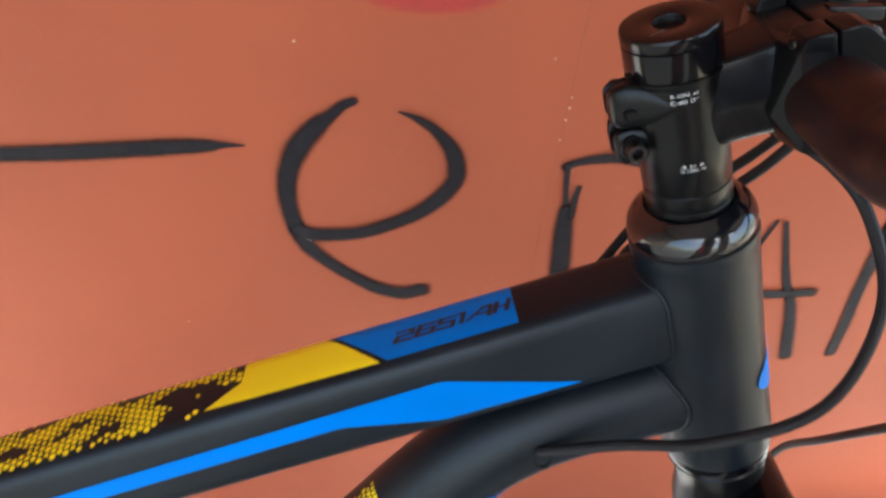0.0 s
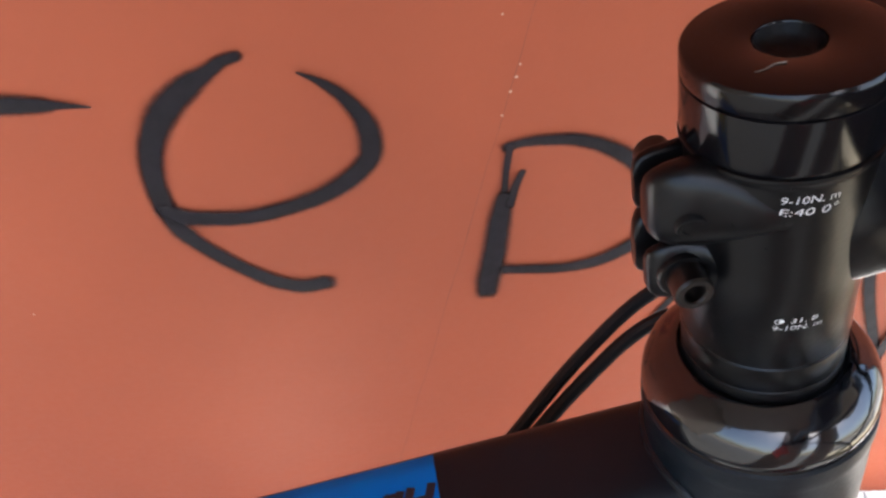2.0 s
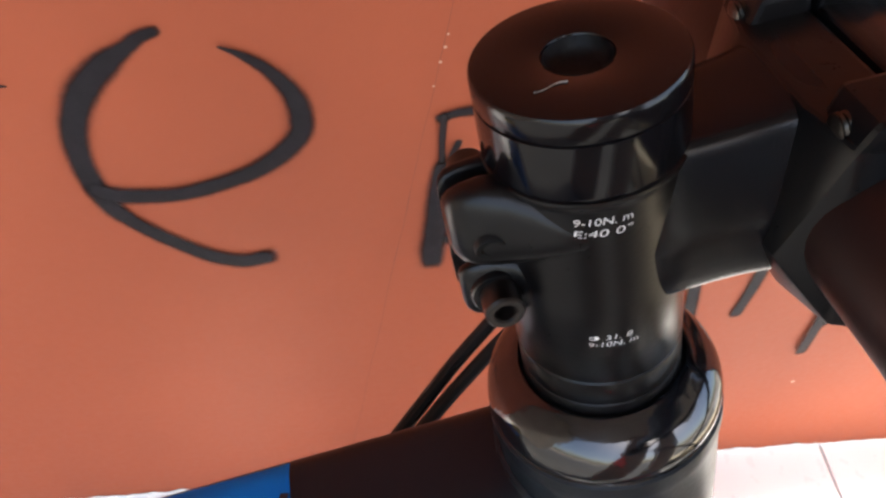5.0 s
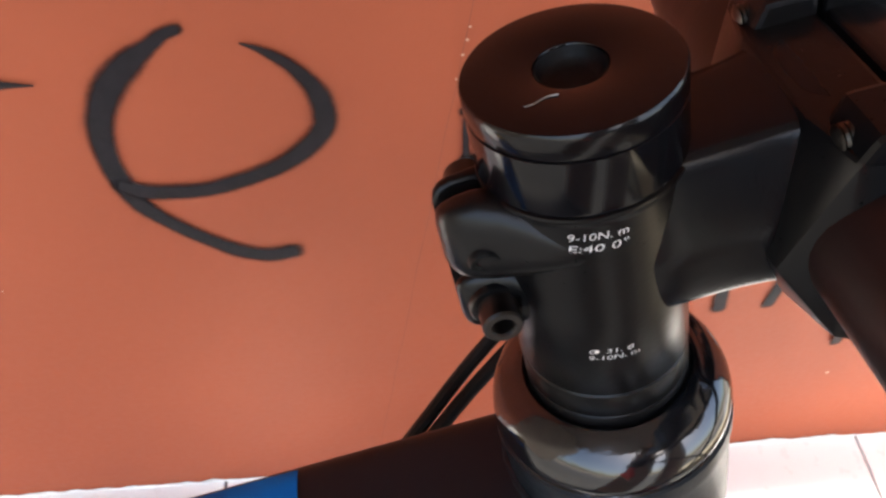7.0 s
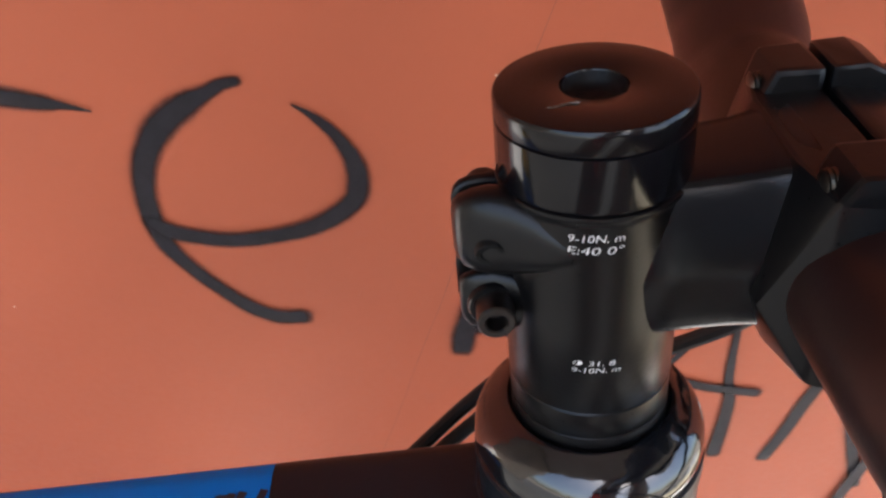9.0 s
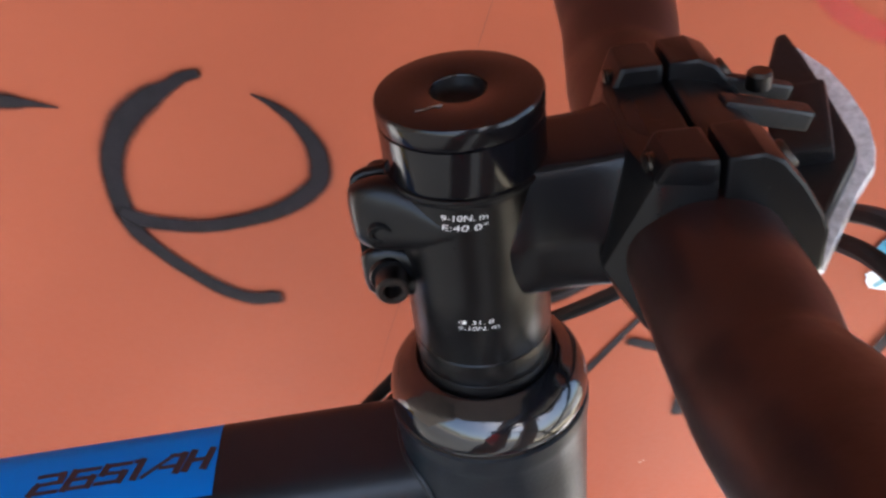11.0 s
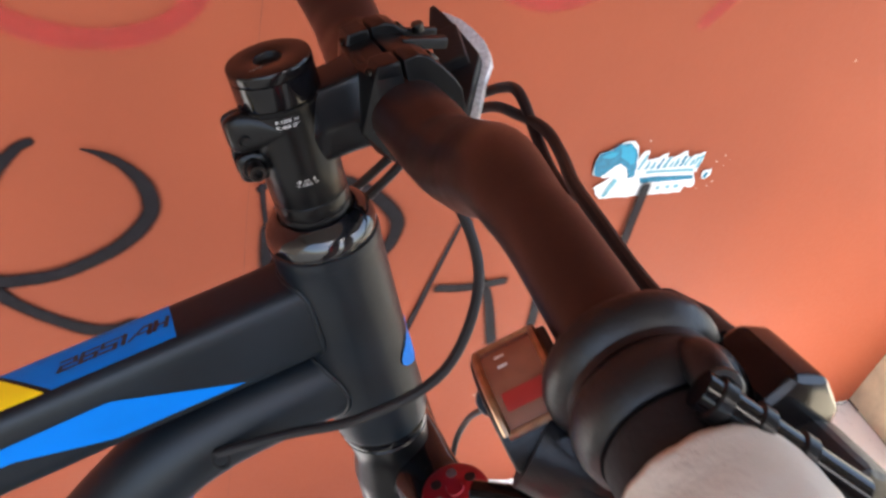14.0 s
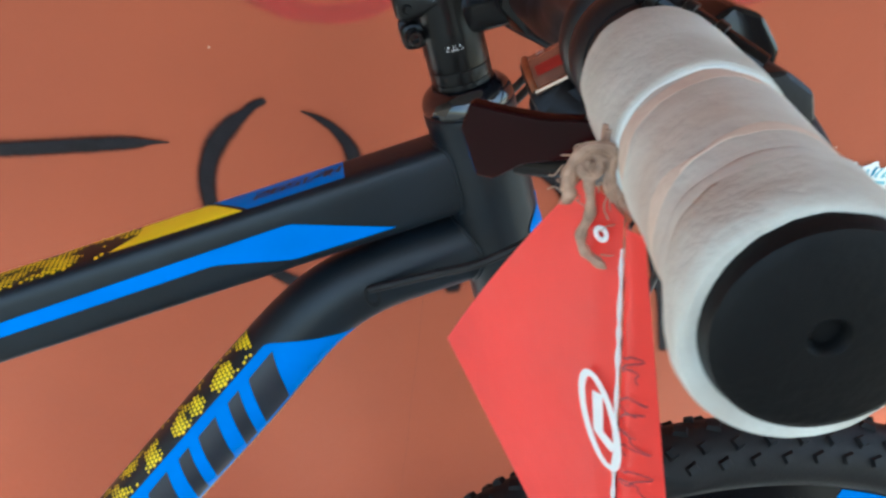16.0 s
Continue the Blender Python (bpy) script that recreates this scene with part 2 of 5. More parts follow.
def writing(name, text, size, place, mat, parent, label, shear=0.0, width=1.0, depth=0.0002, bold=0.0, span=None):
    """Lettering with the built-in font, laid on by place((x, y, z)) -> point; span stretches it to a width and height."""
    cu = bpy.data.curves.new(name, "FONT")
    cu.body, cu.size, cu.shear, cu.extrude, cu.resolution_u = text, size, shear, depth, 3
    cu.align_x, cu.align_y, cu.offset = "LEFT", "BOTTOM", bold
    tmp = new("scratch", cu)
    dg = bpy.context.evaluated_depsgraph_get()
    me = bpy.data.meshes.new_from_object(tmp.evaluated_get(dg))
    bpy.data.objects.remove(tmp)
    tall = 1.0
    if span:
        xs, ys = [v.co.x for v in me.vertices], [v.co.y for v in me.vertices]
        width, tall = span[0] / (max(xs) - min(xs)), span[1] / (max(ys) - min(ys))
    for v in me.vertices:
        v.co = place(v.co.x * width, v.co.y * tall, v.co.z)
    me.materials.clear()
    me.materials.append(mat)
    me.name = name
    ob = new(name, me)
    if parent:
        ob.parent = parent
    ob["label"] = label
    return ob


# ---------------------------------------------------------------- the setting
X_END = 1.235      # where the painted wall stops
bm = block(4.2, 0.15, 3.2, Matrix.Translation((X_END - 2.1, 0.075, 1.6)))
tagged(link("wall_north", bm, wall_paint, smooth=False), "terracotta painted plaster wall with spray-paint scrawls", "wall", kind="structure")

bm = block(0.035, 0.2, 3.2, Matrix.Translation((X_END + 0.0185, 0.07, 1.6)), 0.004)
tagged(link("trim", bm, dark_edge), "dark brown upright edge at the end of the wall", "trim", kind="structure")
bm = block(0.6, 2.5, 0.34, Matrix.Translation((X_END + 0.30, -1.25 + 0.05, 0.17)), 0.01)
tagged(link("wall_east", bm, stone), "low rough beige stone ledge beside the painted wall", "ledge", kind="structure")

bm = block(160, 160, 0.2, Matrix.Translation((0, 0, -0.26)))
tagged(link("ground", bm, material("packed_earth", (0.22, 0.19, 0.15), 0.9, vary=0.3, scale=0.6, bump=0.6, bump_scale=20), smooth=False), "packed earth round the paved strip", "ground", kind="structure")

bm = block(12, 0.82, 0.1, Matrix.Translation((0, -0.21, -0.058)))
floor = tagged(link("floor", bm, grout, smooth=False), "white glazed tile floor with grey joints", "floor", kind="structure")

# Unseen yard surface, added dark so the stem's reflections stay dark.
bm = block(12, 9, 0.1, Matrix.Translation((0, -5.122, -0.075)), 0.004)
tagged(link("pavement", bm, material("dark_yard_surface", (0.085, 0.082, 0.078), 0.85, vary=0.25, scale=3, bump=0.5, bump_scale=80), smooth=False), "unseen dark yard surface below the tiled strip, added for dark reflections", "pavement", kind="structure")

# ---------------------------------------------------------------- wall paint


def stroke(name, pts, width, mat, label, taper=None, lift=0.0015, n=10, fray=0.08):
    """A sprayed stroke lying on the wall: (x, z) points, thinning out at its rim."""
    path = spline([(x, 0, z) for x, z in pts], n)
    m = len(path) - 1
    bm = bmesh.new()
    cover = bm.verts.layers.float.new("cover")
    cols = (-1.6, -1.2, -0.9, -0.6, 0, 0.6, 0.9, 1.2, 1.6)
    rim = (0.0, 0.12, 0.42, 0.85, 1.0, 0.85, 0.42, 0.12, 0.0)
    rows = []
    steps = [(-1, 0.0), (-0.45, 0.7)] + [(i, 1.0) for i in range(m + 1)] + [(m + 0.45, 0.7), (m + 1, 0.0)]
    for q, fade in steps:
        i = min(max(int(round(q)), 0), m)
        p = path[i]
        t = (path[min(i + 1, m)] - path[max(i - 1, 0)]).normalized()
        s = Vector((t.z, 0, -t.x))
        w = 0.5 * width * (taper(i / m) if taper else 1.0)
        off = (q - i) * 1.25 * w if q < 0 or q > m else 0
        w *= 1 + fray * noise.noise(p * 60)
        shrink = 0.72 if fade < 0.5 else (0.94 if fade < 1 else 1)
        row = []
        for c, r in zip(cols, rim):
            v = bm.verts.new(p + t * off + s * (c * w * shrink) + Vector((0, -lift, 0)))
            v[cover] = r * fade
            row.append(v)
        rows.append(row)
    for r0, r1 in zip(rows, rows[1:]):
        for k in range(len(cols) - 1):
            bm.faces.new((r0[k], r0[k + 1], r1[k + 1], r1[k]))
    bmesh.ops.recalc_face_normals(bm, faces=bm.faces)
    if sum(f.normal.y for f in bm.faces) > 0:
        bmesh.ops.reverse_faces(bm, faces=bm.faces)
    me = bpy.data.meshes.new(name)
    bm.to_mesh(me)
    bm.free()
    me.materials.append(mat)
    return tagged(new(name, me), label, "graffiti", kind="structure")


def spray(pts, label, lift=0.0015, mat=None):
    """A sprayed stroke through (x, z, width in millimetres)."""
    wide = max(p[2] for p in pts)
    at_q = np.linspace(0, 1, len(pts))
    stroke("graffiti", [(x, z) for x, z, w in pts], wide / 1000, mat or spray_black, label, lambda f: float(np.interp(f, at_q, [p[2] for p in pts])) / wide, lift, 8, 0.05)


spray([(-0.60, 0.677, 19), (-0.48, 0.681, 19), (-0.409, 0.685, 20), (-0.338, 0.691, 20), (-0.308, 0.693, 16), (-0.295, 0.694, 8), (-0.276, 0.694, 2)], "black sprayed dash on the painted wall")
spray([(-0.183, 0.743, 9), (-0.192, 0.738, 11), (-0.202, 0.728, 13), (-0.214, 0.716, 21), (-0.230, 0.693, 23.5), (-0.240, 0.664, 21.5), (-0.242, 0.636, 19), (-0.238, 0.606, 18), (-0.227, 0.574, 18), (-0.207, 0.549, 16.5), (-0.178, 0.524, 17), (-0.152, 0.507, 19), (-0.129, 0.501, 21), (-0.111, 0.506, 21)], "black sprayed curl of a letter on the wall")
spray([(-0.236, 0.594, 15), (-0.222, 0.587, 20), (-0.202, 0.586, 19), (-0.174, 0.589, 18), (-0.145, 0.601, 18), (-0.119, 0.617, 18.5), (-0.100, 0.637, 19.5), (-0.090, 0.656, 19.5), (-0.090, 0.673, 19), (-0.095, 0.690, 17.5), (-0.104, 0.704, 14), (-0.115, 0.716, 11), (-0.126, 0.724, 9), (-0.135, 0.729, 5.5), (-0.145, 0.733, 2)], "black sprayed bowl of a letter on the wall", 0.0019)
spray([(0.034, 0.495, 22), (0.031, 0.515, 24), (0.029, 0.545, 23), (0.025, 0.578, 22), (0.022, 0.606, 19), (0.020, 0.622, 13)], "black sprayed upright of a letter on the wall")
spray([(0.019, 0.628, 6), (0.015, 0.652, 6), (0.012, 0.677, 7)], "thin sprayed line joining a letter on the wall", 0.0021)
spray([(0.027, 0.612, 8), (0.0265, 0.635, 8), (0.028, 0.650, 6)], "short sprayed prong of a letter on the wall", 0.0023)
spray([(0.010, 0.674, 9), (0.023, 0.680, 10), (0.038, 0.683, 12), (0.061, 0.685, 14), (0.087, 0.679, 15.5), (0.116, 0.664, 17.5), (0.142, 0.642, 19), (0.160, 0.617, 19.5), (0.161, 0.594, 19), (0.151, 0.571, 18.5), (0.126, 0.544, 17.5), (0.096, 0.532, 15), (0.063, 0.529, 14), (0.042, 0.528, 13)], "black sprayed bow of a letter on the wall", 0.0019)
stroke("graffiti", [(0.240, 0.606), (0.222, 0.52), (0.203, 0.43), (0.190, 0.413)], 0.013, spray_black, "black sprayed slanting stroke on the wall", lambda f: 0.4 + 0.7 * f)
stroke("graffiti", [(0.250, 0.604), (0.282, 0.52), (0.306, 0.47), (0.333, 0.384)], 0.0167, spray_black, "black sprayed slanting stroke on the wall", lambda f: 0.35 + 0.75 * f, lift=0.0019)
stroke("graffiti", [(0.232, 0.500), (0.27, 0.495), (0.320, 0.498)], 0.015, spray_black, "black sprayed crossbar on the wall", lift=0.0023)
stroke("graffiti", [(0.364, 0.600), (0.374, 0.50), (0.383, 0.44), (0.388, 0.388)], 0.016, spray_black, "black sprayed upright on the wall")
stroke("graffiti", [(0.366, 0.598), (0.42, 0.50), (0.49, 0.395), (0.512, 0.36)], 0.014, spray_black, "black sprayed slanting stroke on the wall", lift=0.0019)
stroke("graffiti", [(0.472, 0.634), (0.478, 0.528), (0.492, 0.421), (0.515, 0.302)], 0.0158, spray_black, "black sprayed upright across the foot of the sticker", lift=0.0046)
stroke("graffiti", [(-0.205, 0.872), (-0.190, 0.855), (-0.16, 0.842), (-0.125, 0.837), (-0.087, 0.843), (-0.060, 0.860), (-0.046, 0.880)], 0.022, spray_red, "red sprayed ring on the painted wall")
stroke("graffiti", [(0.205, 0.890), (0.226, 0.878), (0.266, 0.868), (0.305, 0.876), (0.339, 0.897)], 0.017, spray_red, "red sprayed ring on the painted wall")
stroke("graffiti", [(0.456, 0.850), (0.470, 0.868), (0.490, 0.895)], 0.020, spray_red, "red sprayed stroke on the painted wall")

# ---------------------------------------------------------------- the bicycle
K = Vector((-0.31387, 0.19406, 0.92942)).normalized()      # steering axis, upwards
LEFT = Vector((0.0, 0.97889, -0.2044))
LEFT = (LEFT - K * LEFT.dot(K)).normalized()
FRONT = LEFT.cross(K)
TOP = Vector((-0.0831, -0.3456, 1.0300))                   # middle of the top cap
BIKE = Matrix.Translation(TOP) @ Matrix((FRONT, LEFT, K)).transposed().to_4x4()
bicycle = new("bicycle")
bicycle.matrix_world = BIKE
tagged(bicycle, "matte black mountain bike with blue and yellow decals", "bicycle")


def at(f, r, s):
    """Bike axes in millimetres: forward, to the right side, down the steering axis from the top cap."""
    return Vector((f, -r, -s)) / 1000


def turned(*rs):
    return [(r / 1000, -s / 1000) for r, s in rs]


# headset and head tube
part("head_tube", lathe(turned((20, 83.9), (24.6, 84.0), (25.4, 84.6), (25.5, 88.0), (25.3, 90.2), (25.0, 91.5), (25.0, 100), (24.6, 140), (25.0, 185), (25.3, 203), (24.6, 205.5), (20, 205.6))), matte_black, bicycle)
part("headset_cover", lathe(turned((16.6, 80), (16.62, 72.0), (16.9, 71.2), (17.5, 70.9), (18.6, 71.2), (19.5, 72.0), (21.4, 73.2), (23.0, 74.8), (24.2, 76.6), (24.9, 78.6), (25.2, 80.6), (25.2, 82.2), (24.9, 82.7), (24.6, 83.0), (24.6, 83.4), (25.0, 83.7), (20, 83.8)), 72), collar_metal, bicycle, "glossy black headset cover")
part("lower_cup", lathe(turned((20, 205.5), (24.3, 205.7), (24.5, 209), (23.6, 212), (20, 212.2))), gloss_black, bicycle)

# stem
stem = part("stem", lathe(turned((14.3, 14.15), (16.9, 14.15), (17.35, 14.4), (17.45, 14.9), (17.2, 15.5), (16.8, 16.2), (16.7, 17), (16.7, 40), (16.6, 60.4), (16.3, 60.9), (14.3, 60.9)), 64), satin_black, bicycle, "black alloy stem with white torque marks")
part("spacer", lathe(turned((14.3, 61.0), (16.2, 61.0), (16.5, 61.4), (16.5, 67.6), (16.35, 67.9), (14.3, 67.9)), 64), satin_black, bicycle)
part("spacer", lathe(turned((14.3, 68.0), (16.3, 68.0), (16.5, 68.2), (16.5, 78), (14.3, 78)), 64), satin_black, bicycle)
part("top_spacer", lathe(turned((14.3, 3.3), (17.0, 3.3), (17.3, 3.5), (17.3, 13.2), (17.15, 13.8), (16.6, 14.05), (14.3, 14.05)), 64), gloss_black, bicycle)
part("top_cap", lathe(turned((0, 1.7), (3.3, 1.7), (4.7, 1.3), (5.4, 0.5), (5.65, -0.7), (5.9, -1.3), (6.4, -1.6), (16.5, -1.6), (17.0, -1.4), (17.3, -0.9), (17.35, -0.2), (17.35, 2.8), (17.2, 3.05), (16.9, 3.2), (14, 3.2)), 64), cap_black, bicycle, "round black top cap with a bolt recess")
# Matte black liner, added only to keep the recess dark.
part("recess_dark_liner", lathe(turned((0, 1.5), (3.1, 1.5), (4.4, 1.05), (5.1, 0.3), (5.4, -0.8), (5.55, -1.15), (5.7, -1.0), (5.4, 1.2), (0, 1.65)), 40), plug_rubber, bicycle)
scratch = [at(-9.0 + 5.4 * q, 7.6 - 0.9 * q + 0.25 * math.sin(7 * q), -1.66) for q in np.linspace(0, 1, 7)]
part("scratch", tube(scratch, lambda f: 0.00005 + 0.00009 * f, 2, 5), steel, bicycle, "bright scratch on the cap")

# the forward arm of the stem and its bar clamp
side = Matrix(((1, 0, 0, 0), (0, 0, -1, 0), (0, 1, 0, 0), (0, 0, 0, 1)))      # x, y, z -> forward, up, right


def profile(*fs):
    return [(f / 1000, -s / 1000) for f, s in fs]


def hull(points, bevel=0.0006, bm=None):
    """A faceted casting: the hull of (forward, right, down) corners in millimetres, its edges eased."""
    own = bmesh.new()
    for p in points:
        own.verts.new(at(*p))
    made = bmesh.ops.convex_hull(own, input=own.verts[:])
    bmesh.ops.delete(own, geom=list({g for g in made["geom_interior"] + made["geom_unused"] if isinstance(g, bmesh.types.BMVert)}), context="VERTS")
    bmesh.ops.dissolve_limit(own, angle_limit=radians(4), verts=own.verts[:], edges=own.edges[:])
    bmesh.ops.bevel(own, geom=own.edges[:], offset=bevel, segments=2, profile=0.6, affect="EDGES", clamp_overlap=True)
    if bm is None:
        return own
    me = bpy.data.meshes.new("scratch")
    own.to_mesh(me)
    own.free()
    bm.from_mesh(me)
    bpy.data.meshes.remove(me)
    return bm


def both(points):
    """Corners and their mirror images across the bike's middle."""
    return [p for f, r, d in points for p in ((f, r, d), (f, -r, d))]


def rings_to_mesh(rings):
    bm = bmesh.new()
    vs = [[bm.verts.new(p) for p in ring] for ring in rings]
    n = len(vs[0])
    for r0, r1 in zip(vs, vs[1:]):
        for j in range(n):
            bm.faces.new((r0[j], r0[(j + 1) % n], r1[(j + 1) % n], r1[j]))
    bm.faces.new(vs[0])
    bm.faces.new(vs[-1])
    return bm


# half of the arm's cross-section, from the middle of its top round to the middle of its underside
ARM = [(0, 12.4), (6, 12.5), (8.8, 12.9), (10.6, 13.6), (11.6, 15.0), (12.7, 18.4), (14.1, 23), (15.3, 27.2), (15.9, 30.0), (15.8, 33), (15.4, 37), (14.7, 40.6), (13.4, 43.6), (10.6, 45.7), (7.0, 46.5), (3.5, 46.7), (0, 46.7)]
ARM = [tuple(p) for p in np.array([v[:] for v in spline([(r, d, 0) for r, d in ARM], 3)])[:, :2]]
arm_rings = []
for f, wide, lift in ((-2, 0.86, 1.5), (5, 0.95, 0.8), (9, 1.0, 0.3), (13, 0.985, 0), (18, 0.965, 0), (23, 0.965, -0.2), (27, 0.985, -0.6), (30, 1.02, -1.2), (34, 1.10, -2.0), (37, 1.15, -2.2)):
    half = [(r * wide, d + lift * max(0, 1 - (d - 12) / 20)) for r, d in ARM]
    arm_rings.append([at(f, r, d) for r, d in half] + [at(f, -r, d) for r, d in half[-2:0:-1]])
part("arm", rings_to_mesh(arm_rings), cast_black, stem, "black cast stem arm with an orange-peel finish")

# clamp: a rear half on the arm and a faceplate, parted by a slit, with raised lugs at both ends
rear = hull(both([(34.1, 24.0, 10.5), (45.4, 26.0, 10.5), (25.2, 18.9, 34.3), (34.2, 24.2, 49.4), (45.4, 26.0, 53.5), (31.6, 11.5, 10.5), (27.6, 14.5, 37), (30.5, 12, 49)]), 0.0009)
for sgn in (-1, 1):
    hull([(f, sgn * r, d) for f, r, d in ((36.0, 25.2, 6.0), (45.4, 26, 6.2), (45.4, 13, 6.2), (36.0, 13, 6.0), (33.4, 23.9, 12), (33.4, 13, 12), (45.4, 26, 13), (45.4, 13, 13))], 0.0012, rear)
part("clamp_body", rear, satin_black, stem, angle=14)
rim_arc = [(46.9 + 20.6 * math.cos(a) ** 0.8, 31 - 20.6 * math.sin(a)) for a in [radians(d) for d in range(80, -81, -10)]]
front = prism(profile((46.6, 10.2), (48.5, 10.1), *rim_arc, (48.5, 52), (46.6, 51.8)), -0.014, 0.014, side, 0.0012, None, 3)
for r in (-19.5, 19.5):
    prism(profile((46.6, 6.2), (53.4, 6.0), (57.4, 8.2), (62.2, 14.4), (66.4, 21.4), (68.4, 26.4), (68.4, 35), (65, 43), (58, 50), (50, 54), (46.6, 54)), (r - 6.5) / 1000, (r + 6.5) / 1000, side, 0.0009, front, 2)
faceplate = part("faceplate", front, satin_black, stem, angle=14)
for r in (-18, 18):
    thread = [(0.0, -0.0002), (0.0019, 0.0)]
    for k in range(5):
        thread += [(0.0024, 0.0003 + 0.0009 * k), (0.0021, 0.00075 + 0.0009 * k)]
    part("bolt", lathe(thread + [(0.0021, 0.010), (0, 0.010)], 20, along(at(33.0, r, 10.6), (1, 0, 0.05))), dark_steel, stem, "dark steel bolt end")
    part("bolt_head", lathe([(0, -0.0015), (0.0016, -0.0015), (0.0018, 0.0), (0.0029, 0.0), (0.0032, -0.0006), (0.0032, -0.006), (0, -0.006)], 20, along(at(61.5, r, 11.6), at(0.8, 0, -0.6))), dark_steel, faceplate, "hex socket bolt")


# the split rear of the stem with its two pinch bolts
def ear(stations, sgn, d0):
    """One lug beside the slit: (forward, outer side, upper and lower reach about d0)."""
    rings = []
    for f, r1, up, down in stations:
        ring = []
        for j in range(40):
            c, n = math.cos(2 * math.pi * j / 40), math.sin(2 * math.pi * j / 40)
            k = 0.52 if c < 0 else 0.84
            r = (2.0 + r1) / 2 + (r1 - 2.0) / 2 * math.copysign(abs(c) ** k, c)
            d = (up if n < 0 else down) * abs(n) ** 0.8
            ring.append(at(f, sgn * r, d0 + math.copysign(d, n)))
        rings.append(ring)
    return rings_to_mesh(rings)


LONG = [(-25.9, 4.6, 4.2, 3.6), (-25.4, 6.4, 6.6, 5.2), (-24.3, 8.0, 8.0, 6.4), (-22, 9.6, 9.2, 7.2), (-19, 10.6, 9.8, 7.6), (-16, 11.6, 9.6, 7.4), (-12.5, 13.2, 8.6, 6.6), (-9, 14.8, 6.8, 5.4), (-5.5, 16.0, 4.4, 4.0), (-2, 16.3, 2.0, 2.4)]
SHORT = [(-25.7, 3.6, 3.4, 3.4), (-25.2, 4.8, 5.0, 5.0), (-24, 5.6, 6.0, 6.2), (-22, 6.0, 6.6, 6.8), (-19, 6.2, 6.8, 7.0), (-16, 7.4, 6.6, 6.8), (-12, 10.6, 5.6, 5.8), (-8, 13.6, 4.4, 4.4), (-3, 15.0, 2.4, 2.4)]
for d, head in ((23.4, -1), (39.4, 1)):
    for sgn in (-1, 1):
        part("pinch_ear", ear(SHORT if sgn == head else LONG, sgn, d), satin_black, stem)
    part("bolt_hole", lathe([(0, -0.0004), (0.0016, -0.0004), (0.0019, 0.0002), (0.0026, 0.0003), (0.0029, -0.0003), (0.0029, -0.003), (0, -0.003)], 24, along(at(-19.6, -head * 10.5, d + 1.0), at(-0.1, -head, 0.25))), plug_rubber, stem, "threaded end of a pinch bolt")
    part("washer", lathe([(0.0036, 0.0), (0.0046, 0.0), (0.0050, -0.0006), (0.0050, -0.002), (0.0036, -0.002)], 28, along(at(-19.4, head * 6.9, d), (0, -head, 0)), close=True), satin_black, stem)
    pin = lathe([(0, -0.004), (0.0019, -0.004), (0.0020, -0.0004), (0.0023, 0.0), (0.0033, 0.0), (0.0037, -0.0005), (0.0037, -0.009), (0, -0.009)], 24, along(at(-19.3, head * 12.0, d), (0, -head, 0)))
    part("pinch_bolt", pin, dark_bolt, stem, "hex socket bolt with brown tarnish")

# handlebar
BAR = [(45, 0, 31), (45.3, 30, 31), (45.5, 46, 30.8), (44.8, 58, 31.3), (46.1, 70, 29.0), (47.7, 85, 25.2), (45.7, 100, 17.2), (42.5, 115, 8.0), (40.0, 130, 3.0), (37.4, 150, 1.4), (35.6, 170, 0.8), (22, 260, 0), (8.5, 353, -1.2)]


def bar_point(r):
    """Middle of the bar, r millimetres out from the stem."""
    a = abs(r)
    for (f0, r0, s0), (f1, r1, s1) in zip(BAR, BAR[1:]):
        if a <= r1:
            q = (a - r0) / (r1 - r0)
            return at(f0 + (f1 - f0) * q, r, s0 + (s1 - s0) * q)
    return at(BAR[-1][0], r, BAR[-1][2])


# the left half sits a touch further forward
full = [at(f + 0.07 * max(0, r - 30), -r * 0.94, s) for f, r, s in BAR[:0:-1]] + [at(f, r, s) for f, r, s in BAR]
path = spline(full, 5)
for _ in range(6):      # ease the bends of the riser
    path = [path[0]] + [p * 0.5 + (q + r) * 0.25 for q, p, r in zip(path, path[1:], path[2:])] + [path[-1]]
# the butted tube is stoutest in the bends
radii = [float(np.interp(abs(p.y) * 1000, (0, 30, 46, 58, 70, 85, 100, 115, 130, 150), (15.9, 15.9, 16.0, 15.2, 16.3, 16.8, 16.2, 14.6, 13.0, 11.3))) / 1000 for p in path]
handlebar = part("handlebar", sweep(path, lambda i, a: (radii[i] * math.cos(a), radii[i] * math.sin(a)), None, (0, 0, 1), 32), bar_black, bicycle, "satin black riser handlebar")

# frame tubes


def flat_section(w, h, e=3.2):
    def sec(i, a):
        c, s = math.cos(a), math.sin(a)
        return w * math.copysign(abs(c) ** (2 / e), c), h * math.copysign(abs(s) ** (2 / e), s)
    return sec


TT_W, TT_H, TT_E = 0.0177, 0.0215, 4.6


def tt_mid(f):
    """Middle of the top tube f millimetres forward of the axis."""
    return 121.8 - 0.032 * (f + 75)


part("top_tube", sweep([at(f, 0, tt_mid(f)) for f in range(-10, -521, -30)], flat_section(TT_W, TT_H, TT_E), None, (0, 0, 1), 48), matte_black, bicycle)
DT = [(0, 167), (-40, 168), (-75, 170), (-105, 177), (-132, 191.5), (-170, 218), (-211, 246.5), (-300, 308), (-420, 391), (-560, 488)]
dt_path = spline([at(f, 0, s) for f, s in DT], 6)
dt_rail = rail(dt_path)


